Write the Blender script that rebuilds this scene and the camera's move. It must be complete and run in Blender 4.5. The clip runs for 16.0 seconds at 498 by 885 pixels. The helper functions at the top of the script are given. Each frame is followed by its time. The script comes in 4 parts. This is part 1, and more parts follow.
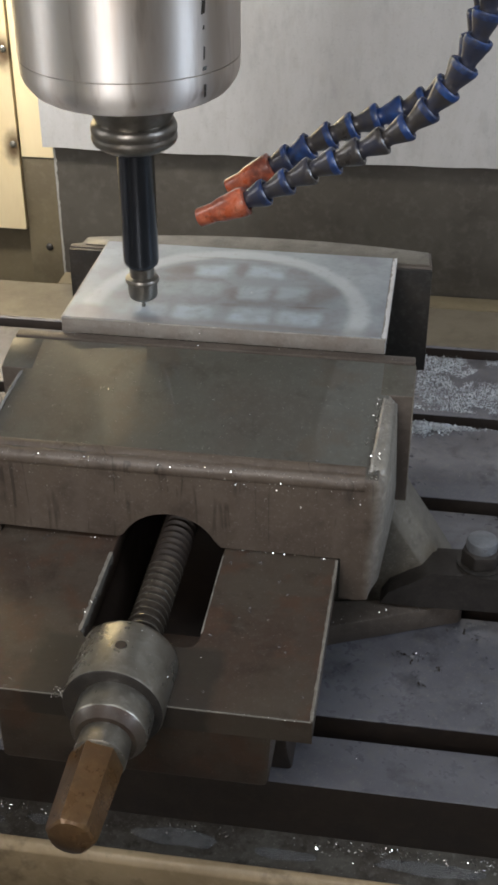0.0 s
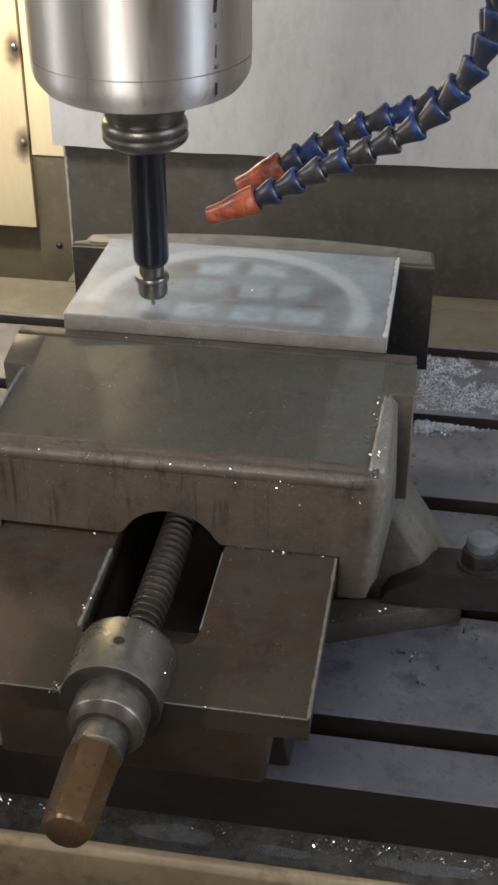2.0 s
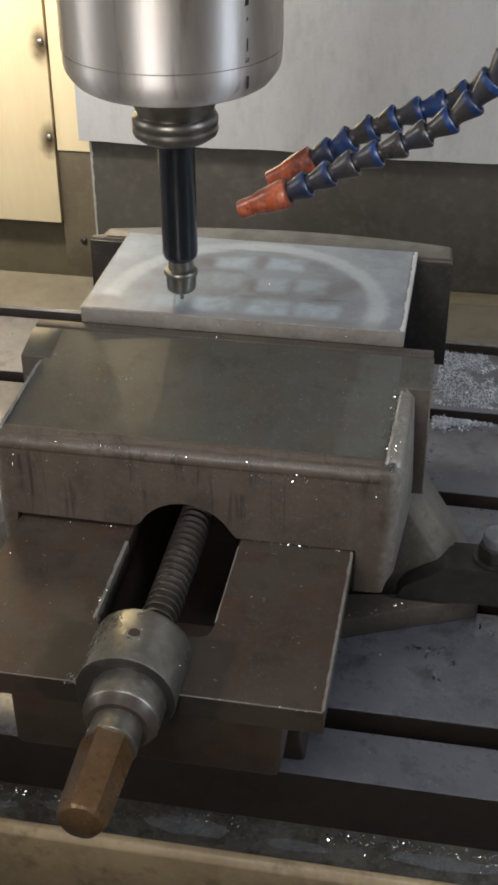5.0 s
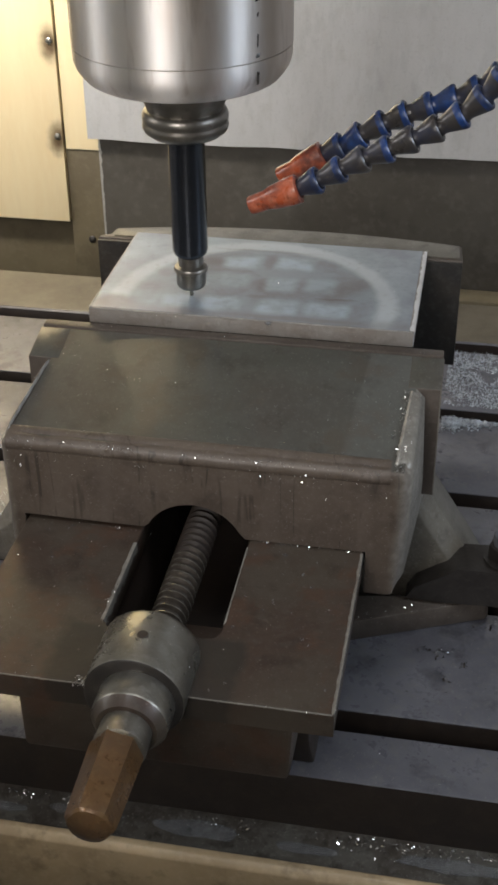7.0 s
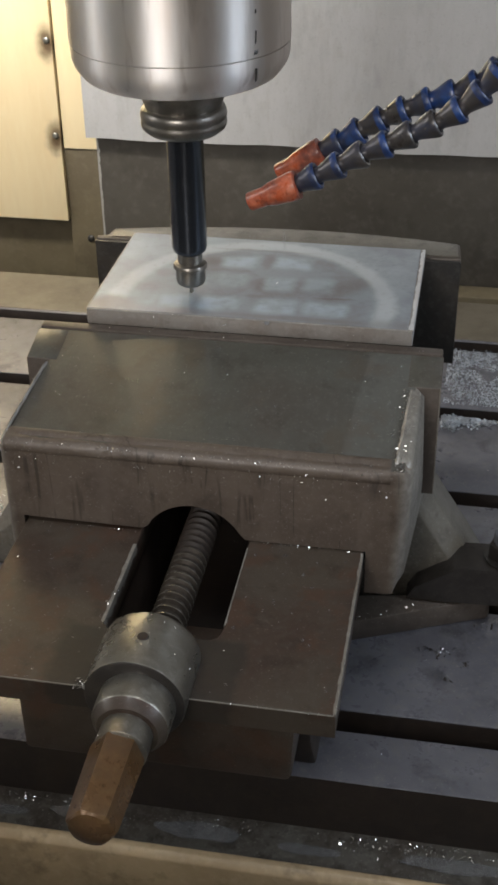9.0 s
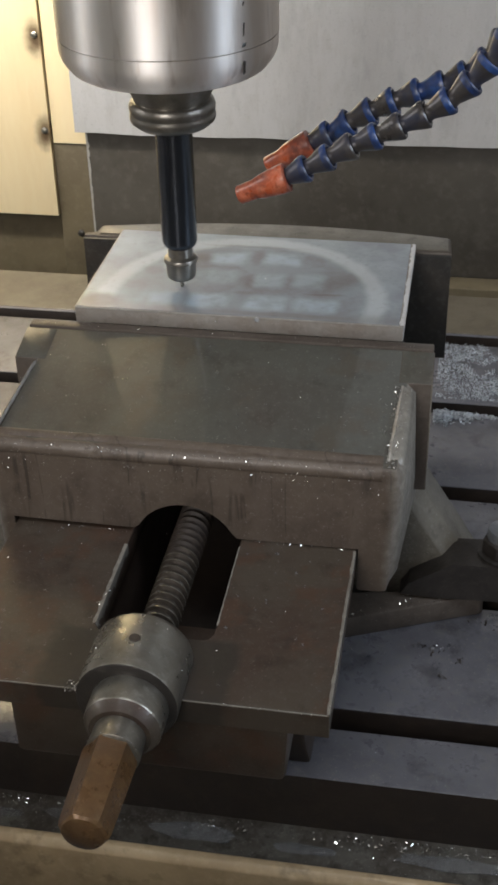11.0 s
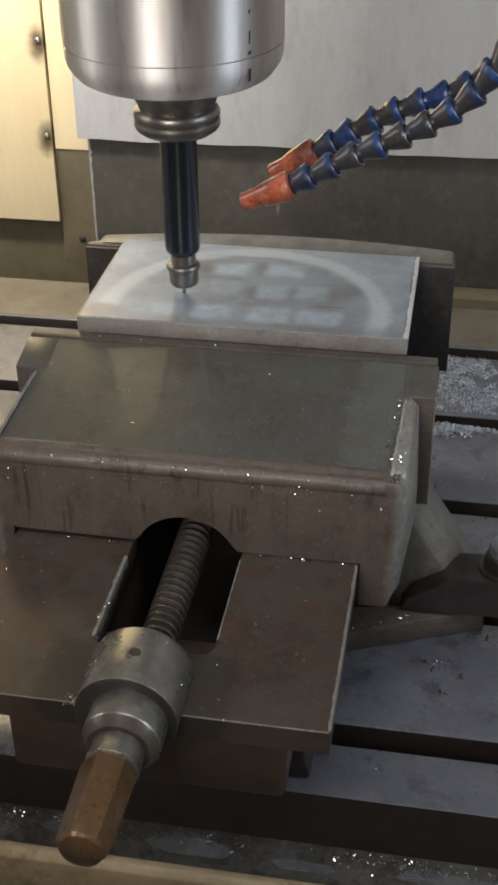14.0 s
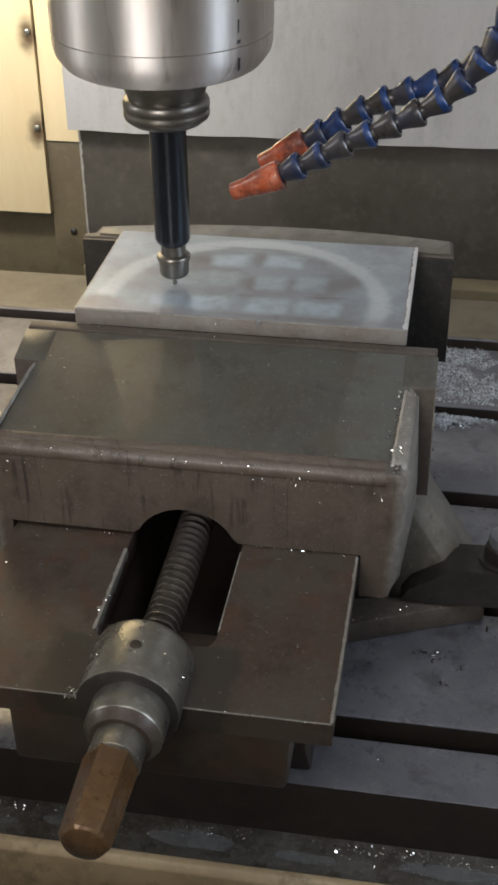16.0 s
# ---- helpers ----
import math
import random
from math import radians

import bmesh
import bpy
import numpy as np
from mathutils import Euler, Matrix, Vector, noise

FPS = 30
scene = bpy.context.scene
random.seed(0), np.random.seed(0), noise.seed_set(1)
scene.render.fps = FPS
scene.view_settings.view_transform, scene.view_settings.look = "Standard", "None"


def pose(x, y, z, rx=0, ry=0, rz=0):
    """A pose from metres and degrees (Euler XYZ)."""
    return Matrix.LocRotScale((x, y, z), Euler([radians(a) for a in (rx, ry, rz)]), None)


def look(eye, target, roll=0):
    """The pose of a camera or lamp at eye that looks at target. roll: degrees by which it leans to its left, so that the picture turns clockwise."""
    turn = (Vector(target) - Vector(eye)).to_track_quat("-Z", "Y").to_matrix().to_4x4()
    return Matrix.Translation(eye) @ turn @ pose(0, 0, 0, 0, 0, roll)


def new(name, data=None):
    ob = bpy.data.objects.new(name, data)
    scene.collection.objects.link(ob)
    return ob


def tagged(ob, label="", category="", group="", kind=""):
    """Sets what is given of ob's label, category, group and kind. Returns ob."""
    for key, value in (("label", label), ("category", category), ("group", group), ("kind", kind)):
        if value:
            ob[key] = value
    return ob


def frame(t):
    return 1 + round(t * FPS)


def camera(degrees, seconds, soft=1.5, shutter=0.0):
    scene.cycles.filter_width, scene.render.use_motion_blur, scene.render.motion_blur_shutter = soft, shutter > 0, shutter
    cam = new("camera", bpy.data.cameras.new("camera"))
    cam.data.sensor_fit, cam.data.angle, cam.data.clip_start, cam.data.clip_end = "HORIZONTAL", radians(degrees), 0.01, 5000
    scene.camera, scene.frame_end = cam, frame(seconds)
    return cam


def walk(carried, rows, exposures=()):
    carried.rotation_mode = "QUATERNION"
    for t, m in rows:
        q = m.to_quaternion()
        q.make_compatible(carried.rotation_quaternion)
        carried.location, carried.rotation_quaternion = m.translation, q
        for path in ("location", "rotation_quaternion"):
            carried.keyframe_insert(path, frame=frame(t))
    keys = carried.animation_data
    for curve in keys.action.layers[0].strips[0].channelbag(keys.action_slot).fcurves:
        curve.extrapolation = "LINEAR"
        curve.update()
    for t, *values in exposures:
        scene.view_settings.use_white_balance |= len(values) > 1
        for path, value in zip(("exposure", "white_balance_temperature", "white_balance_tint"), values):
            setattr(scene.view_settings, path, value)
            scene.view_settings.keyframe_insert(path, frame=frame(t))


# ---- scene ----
cam = camera(22.68, 16.0, soft=3.0, shutter=0.5)
PATH = [
    (0, 0.1564, -0.8339, 0.6884, 57.24, 0.26, 9.01),
    (0.5, 0.1595, -0.8339, 0.6897, 57.33, 0.83, 9.35),
    (1, 0.1597, -0.8362, 0.6893, 57.19, 0.80, 9.40),
    (1.5, 0.1575, -0.8368, 0.6876, 57.15, 0.37, 9.48),
    (2, 0.1557, -0.8355, 0.6878, 57.25, 0.11, 9.51),
    (2.5, 0.1525, -0.8350, 0.6877, 57.23, -0.09, 9.62),
    (3, 0.1517, -0.8353, 0.6867, 57.19, -0.14, 9.71),
    (3.5, 0.1517, -0.8355, 0.6862, 57.17, 0.01, 9.92),
    (4, 0.1513, -0.8369, 0.6871, 57.20, 0.46, 10.25),
    (6.5, 0.1444, -0.8367, 0.6814, 57.10, 0.18, 10.47),
    (7, 0.1459, -0.8381, 0.6820, 57.18, 0.54, 10.62),
    (7.5, 0.1431, -0.8398, 0.6839, 57.39, 1.02, 11.02),
    (8, 0.1449, -0.8405, 0.6859, 57.58, 1.51, 11.08),
    (8.5, 0.1456, -0.8421, 0.6833, 57.39, 1.24, 10.78),
    (9, 0.1455, -0.8413, 0.6811, 57.15, 0.87, 10.37),
    (11.5, 0.1467, -0.8401, 0.6801, 56.84, 1.26, 9.70),
    (12, 0.1489, -0.8406, 0.6788, 56.89, 1.05, 9.53),
    (12.5, 0.1474, -0.8395, 0.6777, 57.06, 0.89, 9.53),
    (13, 0.1433, -0.8407, 0.6782, 57.26, 0.79, 9.87),
    (13.5, 0.1441, -0.8414, 0.6799, 57.28, 0.77, 9.95),
    (14, 0.1429, -0.8410, 0.6800, 57.21, 0.64, 9.97),
    (14.5, 0.1427, -0.8395, 0.6787, 57.15, 0.78, 9.98),
    (15, 0.1437, -0.8410, 0.6799, 57.17, 1.24, 10.02),
    (15.5, 0.1465, -0.8411, 0.6788, 57.02, 1.14, 9.68),
    (16, 0.1448, -0.8398, 0.6777, 56.88, 0.70, 9.60),
]
walk(cam, [(t, pose(x, y, z, rx, ry, rz)) for t, x, y, z, rx, ry, rz in PATH],
     [(0.0, 0.14, 6400, 11.0), (3.0, 0.13, 6400, 11.0), (4.0, 0.07, 6420, 11.0), (7.0, -0.02, 6450, 11.0), (9.0, -0.04, 6450, 11.0), (11.5, 0.02, 6450, 11.0), (16.0, 0.02, 6450, 11.0)])

# ---------------------------------------------------------------- light
world = bpy.data.worlds.new("workshop_air")
scene.world = world
world.use_nodes = True
world.node_tree.nodes["Background"].inputs[0].default_value = (0.75, 0.85, 1.0, 1)
world.node_tree.nodes["Background"].inputs[1].default_value = 0.02


def area_lamp(name, eye, target, sx, sy, watts, colour):
    data = bpy.data.lights.new(name, "AREA")
    data.shape, data.size, data.size_y, data.energy, data.color = "RECTANGLE", sx, sy, watts, colour
    ob = new(name, data)
    ob.matrix_world = look(eye, target)
    return ob


area_lamp("door_light", (-0.45, -2.55, 1.55), (-0.1, 0.2, 0.35), 0.9, 1.4, 37.0, (1.0, 0.95, 0.905))
area_lamp("window_light", (-2.3, -0.35, 1.2), (-0.1, 0.1, 0.35), 0.35, 1.3, 9.5, (1.0, 0.98, 0.96))
area_lamp("side_window_light", (2.3, -0.6, 1.3), (0.0, 0.1, 0.35), 0.6, 1.2, 25.0, (0.75, 0.86, 1.0))
area_lamp("ceiling_light", (0.2, -0.62, 2.4), (0.1, -0.4, 0.2), 1.6, 0.35, 12.0, (0.92, 0.96, 1.0))
# two added fills with no lamp behind them: back sheet and boards
area_lamp("wall_fill", (0.24, 0.30, 0.60), (0.10, 0.62, 0.52), 0.12, 0.30, 0.29, (0.98, 0.98, 1.0))
area_lamp("board_fill", (-0.58, 0.35, 0.70), (-0.50, 0.76, 0.45), 0.40, 0.08, 9.0, (1.0, 0.95, 0.85))


# ---------------------------------------------------------------- materials
def shader(name):
    m = bpy.data.materials.new(name)
    m.use_nodes = True
    n, l = m.node_tree.nodes, m.node_tree.links
    return m, n, l, n["Principled BSDF"]


def noise_node(n, l, vec, scale, detail=4.0, rough=0.55):
    t = n.new("ShaderNodeTexNoise")
    t.inputs["Scale"].default_value, t.inputs["Detail"].default_value, t.inputs["Roughness"].default_value = scale, detail, rough
    l.new(vec, t.inputs["Vector"])
    return t.outputs["Fac"]


def ramp(n, l, fac, lo, hi):
    r = n.new("ShaderNodeMapRange")
    r.inputs["From Min"].default_value, r.inputs["From Max"].default_value = lo, hi
    l.new(fac, r.inputs["Value"])
    return r.outputs["Result"]


def mix(n, l, fac, a, b):
    m = n.new("ShaderNodeMix")
    m.data_type = "RGBA"
    if isinstance(fac, float):
        m.inputs[0].default_value = fac
    else:
        l.new(fac, m.inputs[0])
    for k, c in ((6, a), (7, b)):
        if isinstance(c, tuple):
            m.inputs[k].default_value = (*c, 1)
        else:
            l.new(c, m.inputs[k])
    return m.outputs[2]


def maths(n, l, op, a, b=0.0):
    m = n.new("ShaderNodeMath")
    m.operation = op
    for k, c in ((0, a), (1, b)):
        if isinstance(c, (int, float)):
            m.inputs[k].default_value = c
        else:
            l.new(c, m.inputs[k])
    return m.outputs[0]


def surface(name, base, stain, fine, rough, metal=0.0, grain=90.0, patch=12.0, bump=0.3, wet=0.0, stretch=(1, 1, 1), spread=0.15, depth=0.0006, amount=0.7, drips=None, turned=0.0, blotch=0.3, film=0.16, specks=0.0, rust=None):
    """Base colour with broad stains, fine grain, rough relief and an optional wet film."""
    m, n, l, b = shader(name)
    tc = n.new("ShaderNodeTexCoord")
    mp = n.new("ShaderNodeMapping")
    mp.inputs["Scale"].default_value = stretch
    l.new(tc.outputs["Object"], mp.inputs["Vector"])
    vec = mp.outputs["Vector"]
    big = noise_node(n, l, vec, patch, 5.0, 0.6)
    small = noise_node(n, l, vec, grain, 6.0, 0.65)
    c = mix(n, l, maths(n, l, "MULTIPLY", ramp(n, l, big, 0.42, 0.62), amount), base, stain)
    mid = noise_node(n, l, vec, patch * 3.7, 4.0, 0.6)
    dark = tuple(q * 0.62 for q in stain)
    c = mix(n, l, maths(n, l, "MULTIPLY", ramp(n, l, mid, 0.54, 0.68), blotch), c, dark)
    c = mix(n, l, maths(n, l, "MULTIPLY", ramp(n, l, small, 0.5, 0.72), 0.55), c, fine)
    if rust:                 # broad rusty clouds with broken rims
        cloud = noise_node(n, l, vec, patch * 1.6, 7.0, 0.68)
        c = mix(n, l, maths(n, l, "MULTIPLY", ramp(n, l, cloud, 0.52, 0.60), 0.65), c, rust)
    if specks:               # fine pale specks painted as small glints, and dark pits
        glint = noise_node(n, l, tc.outputs["Object"], 620.0, 2.0, 0.5)
        c = mix(n, l, maths(n, l, "MULTIPLY", ramp(n, l, glint, 0.64, 0.74), specks), c, (0.55, 0.53, 0.49))
        pits = noise_node(n, l, tc.outputs["Object"], 330.0, 3.0, 0.6)
        c = mix(n, l, maths(n, l, "MULTIPLY", ramp(n, l, pits, 0.58, 0.72), specks), c, dark)
    if drips:                # dark runs that wander downwards
        dm = n.new("ShaderNodeMapping")
        dm.inputs["Scale"].default_value = (1, 1, 0.06)
        l.new(tc.outputs["Object"], dm.inputs["Vector"])
        run = noise_node(n, l, dm.outputs["Vector"], 48.0, 3.0, 0.45)
        line = ramp(n, l, maths(n, l, "ABSOLUTE", maths(n, l, "SUBTRACT", run, 0.53)), 0.016, 0.003)
        some = ramp(n, l, noise_node(n, l, tc.outputs["Object"], 38.0, 2.0, 0.5), 0.46, 0.58)
        c = mix(n, l, maths(n, l, "MULTIPLY", maths(n, l, "MULTIPLY", line, some), 0.75), c, drips)
        pale = noise_node(n, l, dm.outputs["Vector"], 40.0, 2.0, 0.5)
        c = mix(n, l, maths(n, l, "MULTIPLY", ramp(n, l, pale, 0.55, 0.75), 0.35), c, fine)
    if turned:               # lathe marks round the z axis draw highlights out along it
        tg = n.new("ShaderNodeTangent")
        tg.direction_type, tg.axis = "RADIAL", "Z"
        l.new(tg.outputs[0], b.inputs["Tangent"])
        b.inputs["Anisotropic"].default_value, b.inputs["Anisotropic Rotation"].default_value = turned, 0.25
    l.new(c, b.inputs["Base Color"])
    r = maths(n, l, "ADD", maths(n, l, "MULTIPLY", maths(n, l, "SUBTRACT", big, 0.5), spread * 3), rough)
    r = maths(n, l, "ADD", maths(n, l, "MULTIPLY", maths(n, l, "SUBTRACT", small, 0.5), spread * 2), r)
    l.new(r, b.inputs["Roughness"])
    b.inputs["Metallic"].default_value = metal
    bp = n.new("ShaderNodeBump")
    bp.inputs["Strength"].default_value, bp.inputs["Distance"].default_value = bump, depth
    l.new(maths(n, l, "ADD", small, maths(n, l, "MULTIPLY", big, 0.8)), bp.inputs["Height"])
    l.new(bp.outputs["Normal"], b.inputs["Normal"])
    if wet:
        b.inputs["Coat Weight"].default_value, b.inputs["Coat Roughness"].default_value = wet, film
        b.inputs["Coat IOR"].default_value = 1.4
        wb = n.new("ShaderNodeBump")
        wb.inputs["Strength"].default_value, wb.inputs["Distance"].default_value = 0.11, 0.001
        l.new(noise_node(n, l, tc.outputs["Object"], 60.0, 2.0), wb.inputs["Height"])
        l.new(wb.outputs["Normal"], b.inputs["Coat Normal"])
    return m


CAST = surface("oily_cast_iron", (0.085, 0.069, 0.056), (0.052, 0.038, 0.029), (0.12, 0.10, 0.082), 0.55, 0.1, 160, 14, 0.35, 0.25, specks=0.13)
JAW = surface("dripping_oily_iron", (0.098, 0.076, 0.058), (0.062, 0.045, 0.034), (0.13, 0.105, 0.086), 0.52, 0.05, 160, 14, 0.4, 0.16, specks=0.15, blotch=0.45, film=0.2, drips=(0.030, 0.021, 0.016))
BED = surface("brown_oily_guide", (0.056, 0.044, 0.032), (0.044, 0.027, 0.018), (0.070, 0.060, 0.047), 0.48, 0.05, 180, 13, 0.3, 0.40, specks=0.09, blotch=0.7, amount=1.0, film=0.2, rust=(0.064, 0.032, 0.018))
CAST_TOP = surface("oily_ground_iron", (0.080, 0.079, 0.066), (0.060, 0.049, 0.039), (0.112, 0.108, 0.09), 0.42, 0.1, 220, 11, 0.15, 0.9, specks=0.13, blotch=0.5, film=0.05, rust=(0.078, 0.064, 0.047))
CAST_PALE = surface("worn_bare_iron_and_edge_light", (0.40, 0.39, 0.36), (0.27, 0.26, 0.235), (0.55, 0.54, 0.51), 0.42, 0.5, 180, 40, 0.6, 0.6)
# scoured iron whose paleness also holds light from the side
FLANK = surface("scoured_and_lit_grey_iron", (0.20, 0.188, 0.162), (0.125, 0.112, 0.094), (0.31, 0.295, 0.262), 0.48, 0.1, 180, 30, 0.4, 0.3, specks=0.25)
STEEL = surface("oily_machined_steel", (0.25, 0.245, 0.21), (0.13, 0.115, 0.09), (0.38, 0.37, 0.33), 0.29, 0.75, 200, 25, 0.3, 0.3, specks=0.25)
THREAD = surface("greasy_thread_steel", (0.060, 0.050, 0.040), (0.030, 0.023, 0.018), (0.12, 0.10, 0.08), 0.36, 0.45, 200, 40, 0.2, 0.4)
HEX = surface("rusty_brass_brown_steel", (0.140, 0.073, 0.028), (0.060, 0.036, 0.018), (0.22, 0.14, 0.062), 0.32, 0.4, 150, 30, 0.3, 0.7, amount=0.6, blotch=0.35)
COLLAR = surface("oily_turned_steel", (0.34, 0.33, 0.29), (0.20, 0.18, 0.15), (0.43, 0.42, 0.38), 0.33, 0.9, 200, 25, 0.15, 0.2, specks=0.10)
CHANNEL = surface("silty_channel_iron", (0.098, 0.090, 0.076), (0.046, 0.036, 0.027), (0.17, 0.158, 0.138), 0.40, 0.1, 170, 26, 0.5, 0.8, specks=0.3, blotch=0.8, amount=1.0, film=0.07)
TAR = surface("tarry_black_steel", (0.026, 0.022, 0.019), (0.013, 0.011, 0.009), (0.060, 0.052, 0.045), 0.5, 0.1, 150, 40, 0.6, 0.35, film=0.25)
STUD = surface("wet_grey_stud", (0.19, 0.205, 0.225), (0.13, 0.135, 0.145), (0.24, 0.25, 0.26), 0.35, 0.4, 150, 60, 0.2, 0.6)
DARK = surface("blackened_steel", (0.035, 0.033, 0.03), (0.06, 0.05, 0.04), (0.09, 0.085, 0.08), 0.45, 0.4, 150, 30, 0.4, 0.4)
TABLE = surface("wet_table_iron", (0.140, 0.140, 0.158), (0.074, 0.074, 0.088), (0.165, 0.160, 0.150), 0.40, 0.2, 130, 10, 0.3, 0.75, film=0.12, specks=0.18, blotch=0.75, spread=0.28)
TABLE_REAR = surface("oily_olive_rim", (0.125, 0.108, 0.078), (0.08, 0.066, 0.045), (0.17, 0.15, 0.11), 0.45, 0.05, 120, 14, 0.3, 0.5)
TABLE_TAN = surface("oily_table_rim", (0.56, 0.42, 0.25), (0.36, 0.26, 0.15), (0.64, 0.50, 0.32), 0.48, 0.05, 120, 14, 0.35, 0.5, blotch=0.6)
GUSSET = surface("scoured_olive_iron", (0.165, 0.152, 0.124), (0.098, 0.085, 0.066), (0.24, 0.222, 0.19), 0.45, 0.1, 180, 22, 0.5, 0.5, specks=0.25, blotch=0.55)
# grime tone, also painted where slots and recesses lie in shade
GRIME_SHADE = surface("black_brown_grime_and_shade", (0.022, 0.015, 0.011), (0.013, 0.009, 0.007), (0.042, 0.030, 0.022), 0.5, 0.0, 120, 20, 0.4, 0.15)
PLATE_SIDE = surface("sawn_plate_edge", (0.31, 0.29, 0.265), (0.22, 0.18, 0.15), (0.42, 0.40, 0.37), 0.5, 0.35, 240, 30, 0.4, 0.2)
# sawn edge again, with side light put into a near-white colour
PLATE_LIT_END = surface("lit_sawn_end", (0.80, 0.81, 0.82), (0.68, 0.68, 0.68), (0.86, 0.86, 0.86), 0.4, 0.4, 240, 30, 0.4, 0.4)
CHROME = surface("brushed_spindle_steel", (0.88, 0.855, 0.83), (0.66, 0.56, 0.48), (0.94, 0.92, 0.90), 0.47, 1.0, 60, 18, 0.05, 0.0, (1, 1, 0.14), 0.10, turned=0.86, blotch=0.55)
FLANGE = surface("worn_holder_steel", (0.27, 0.255, 0.23), (0.18, 0.165, 0.145), (0.36, 0.345, 0.32), 0.34, 0.95, 120, 30, 0.03, 0.0, (1, 1, 1), 0.08)
SHANK = surface("black_oxide_steel", (0.040, 0.047, 0.060), (0.03, 0.033, 0.04), (0.07, 0.075, 0.09), 0.2, 0.75, 150, 30, 0.05, 0.4, (1, 1, 0.3), 0.05)
WALL = surface("grey_painted_sheet", (0.44, 0.435, 0.43), (0.36, 0.35, 0.34), (0.37, 0.35, 0.33), 0.5, 0.1, 60, 7, 0.2, 0.1, (1.6, 1, 0.55), blotch=0.28, specks=0.22)
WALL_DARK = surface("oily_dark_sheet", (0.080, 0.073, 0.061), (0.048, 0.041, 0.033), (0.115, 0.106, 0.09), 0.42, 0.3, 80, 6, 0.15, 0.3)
OLIVE = surface("stained_olive_panel", (0.125, 0.102, 0.062), (0.085, 0.067, 0.040), (0.16, 0.135, 0.09), 0.5, 0.0, 80, 8, 0.2, 0.2)
WOOD = surface("pale_plywood", (0.84, 0.70, 0.44), (0.80, 0.64, 0.38), (0.86, 0.73, 0.48), 0.55, 0.0, 30, 5, 0.1, 0.0, (4, 1, 0.8), blotch=0.06)
BLUE = surface("oily_blue_plastic", (0.011, 0.040, 0.155), (0.015, 0.022, 0.052), (0.03, 0.10, 0.32), 0.4, 0.0, 110, 60, 0.2, 0.45, amount=1.0, blotch=0.6, film=0.2)
GREY_PLASTIC = surface("grimy_grey_plastic", (0.040, 0.036, 0.034), (0.018, 0.026, 0.060), (0.075, 0.066, 0.06), 0.36, 0.0, 90, 60, 0.15, 0.6, blotch=0.5)
ORANGE = surface("grimy_orange_plastic", (0.44, 0.095, 0.038), (0.15, 0.042, 0.028), (0.62, 0.26, 0.17), 0.32, 0.0, 110, 60, 0.25, 0.9, amount=1.0, blotch=0.6, film=0.08)
MUSH = surface("wet_grey_chips", (0.55, 0.60, 0.66), (0.28, 0.30, 0.33), (0.68, 0.69, 0.71), 0.36, 0.35, 300, 60, 0.3, 0.5)
CHIP = surface("bright_metal_chip", (0.85, 0.85, 0.84), (0.6, 0.6, 0.6), (0.98, 0.98, 0.98), 0.10, 1.0, 90, 30, 0.0)
ROOM = surface("dusty_shop_paint", (0.58, 0.57, 0.54), (0.48, 0.46, 0.43), (0.62, 0.61, 0.58), 0.7, 0.0, 20, 1.5, 0.1)
FLOOR = surface("stained_concrete", (0.22, 0.21, 0.20), (0.12, 0.115, 0.11), (0.28, 0.27, 0.26), 0.6, 0.0, 25, 1.2, 0.2)


def water_material():
    m, n, l, b = shader("milky_coolant")
    b.inputs["Base Color"].default_value = (0.95, 0.97, 1.0, 1)
    b.inputs["Roughness"].default_value = 0.03
    b.inputs["Transmission Weight"].default_value = 0.92
    b.inputs["IOR"].default_value = 1.33
    return m


WATER = water_material()


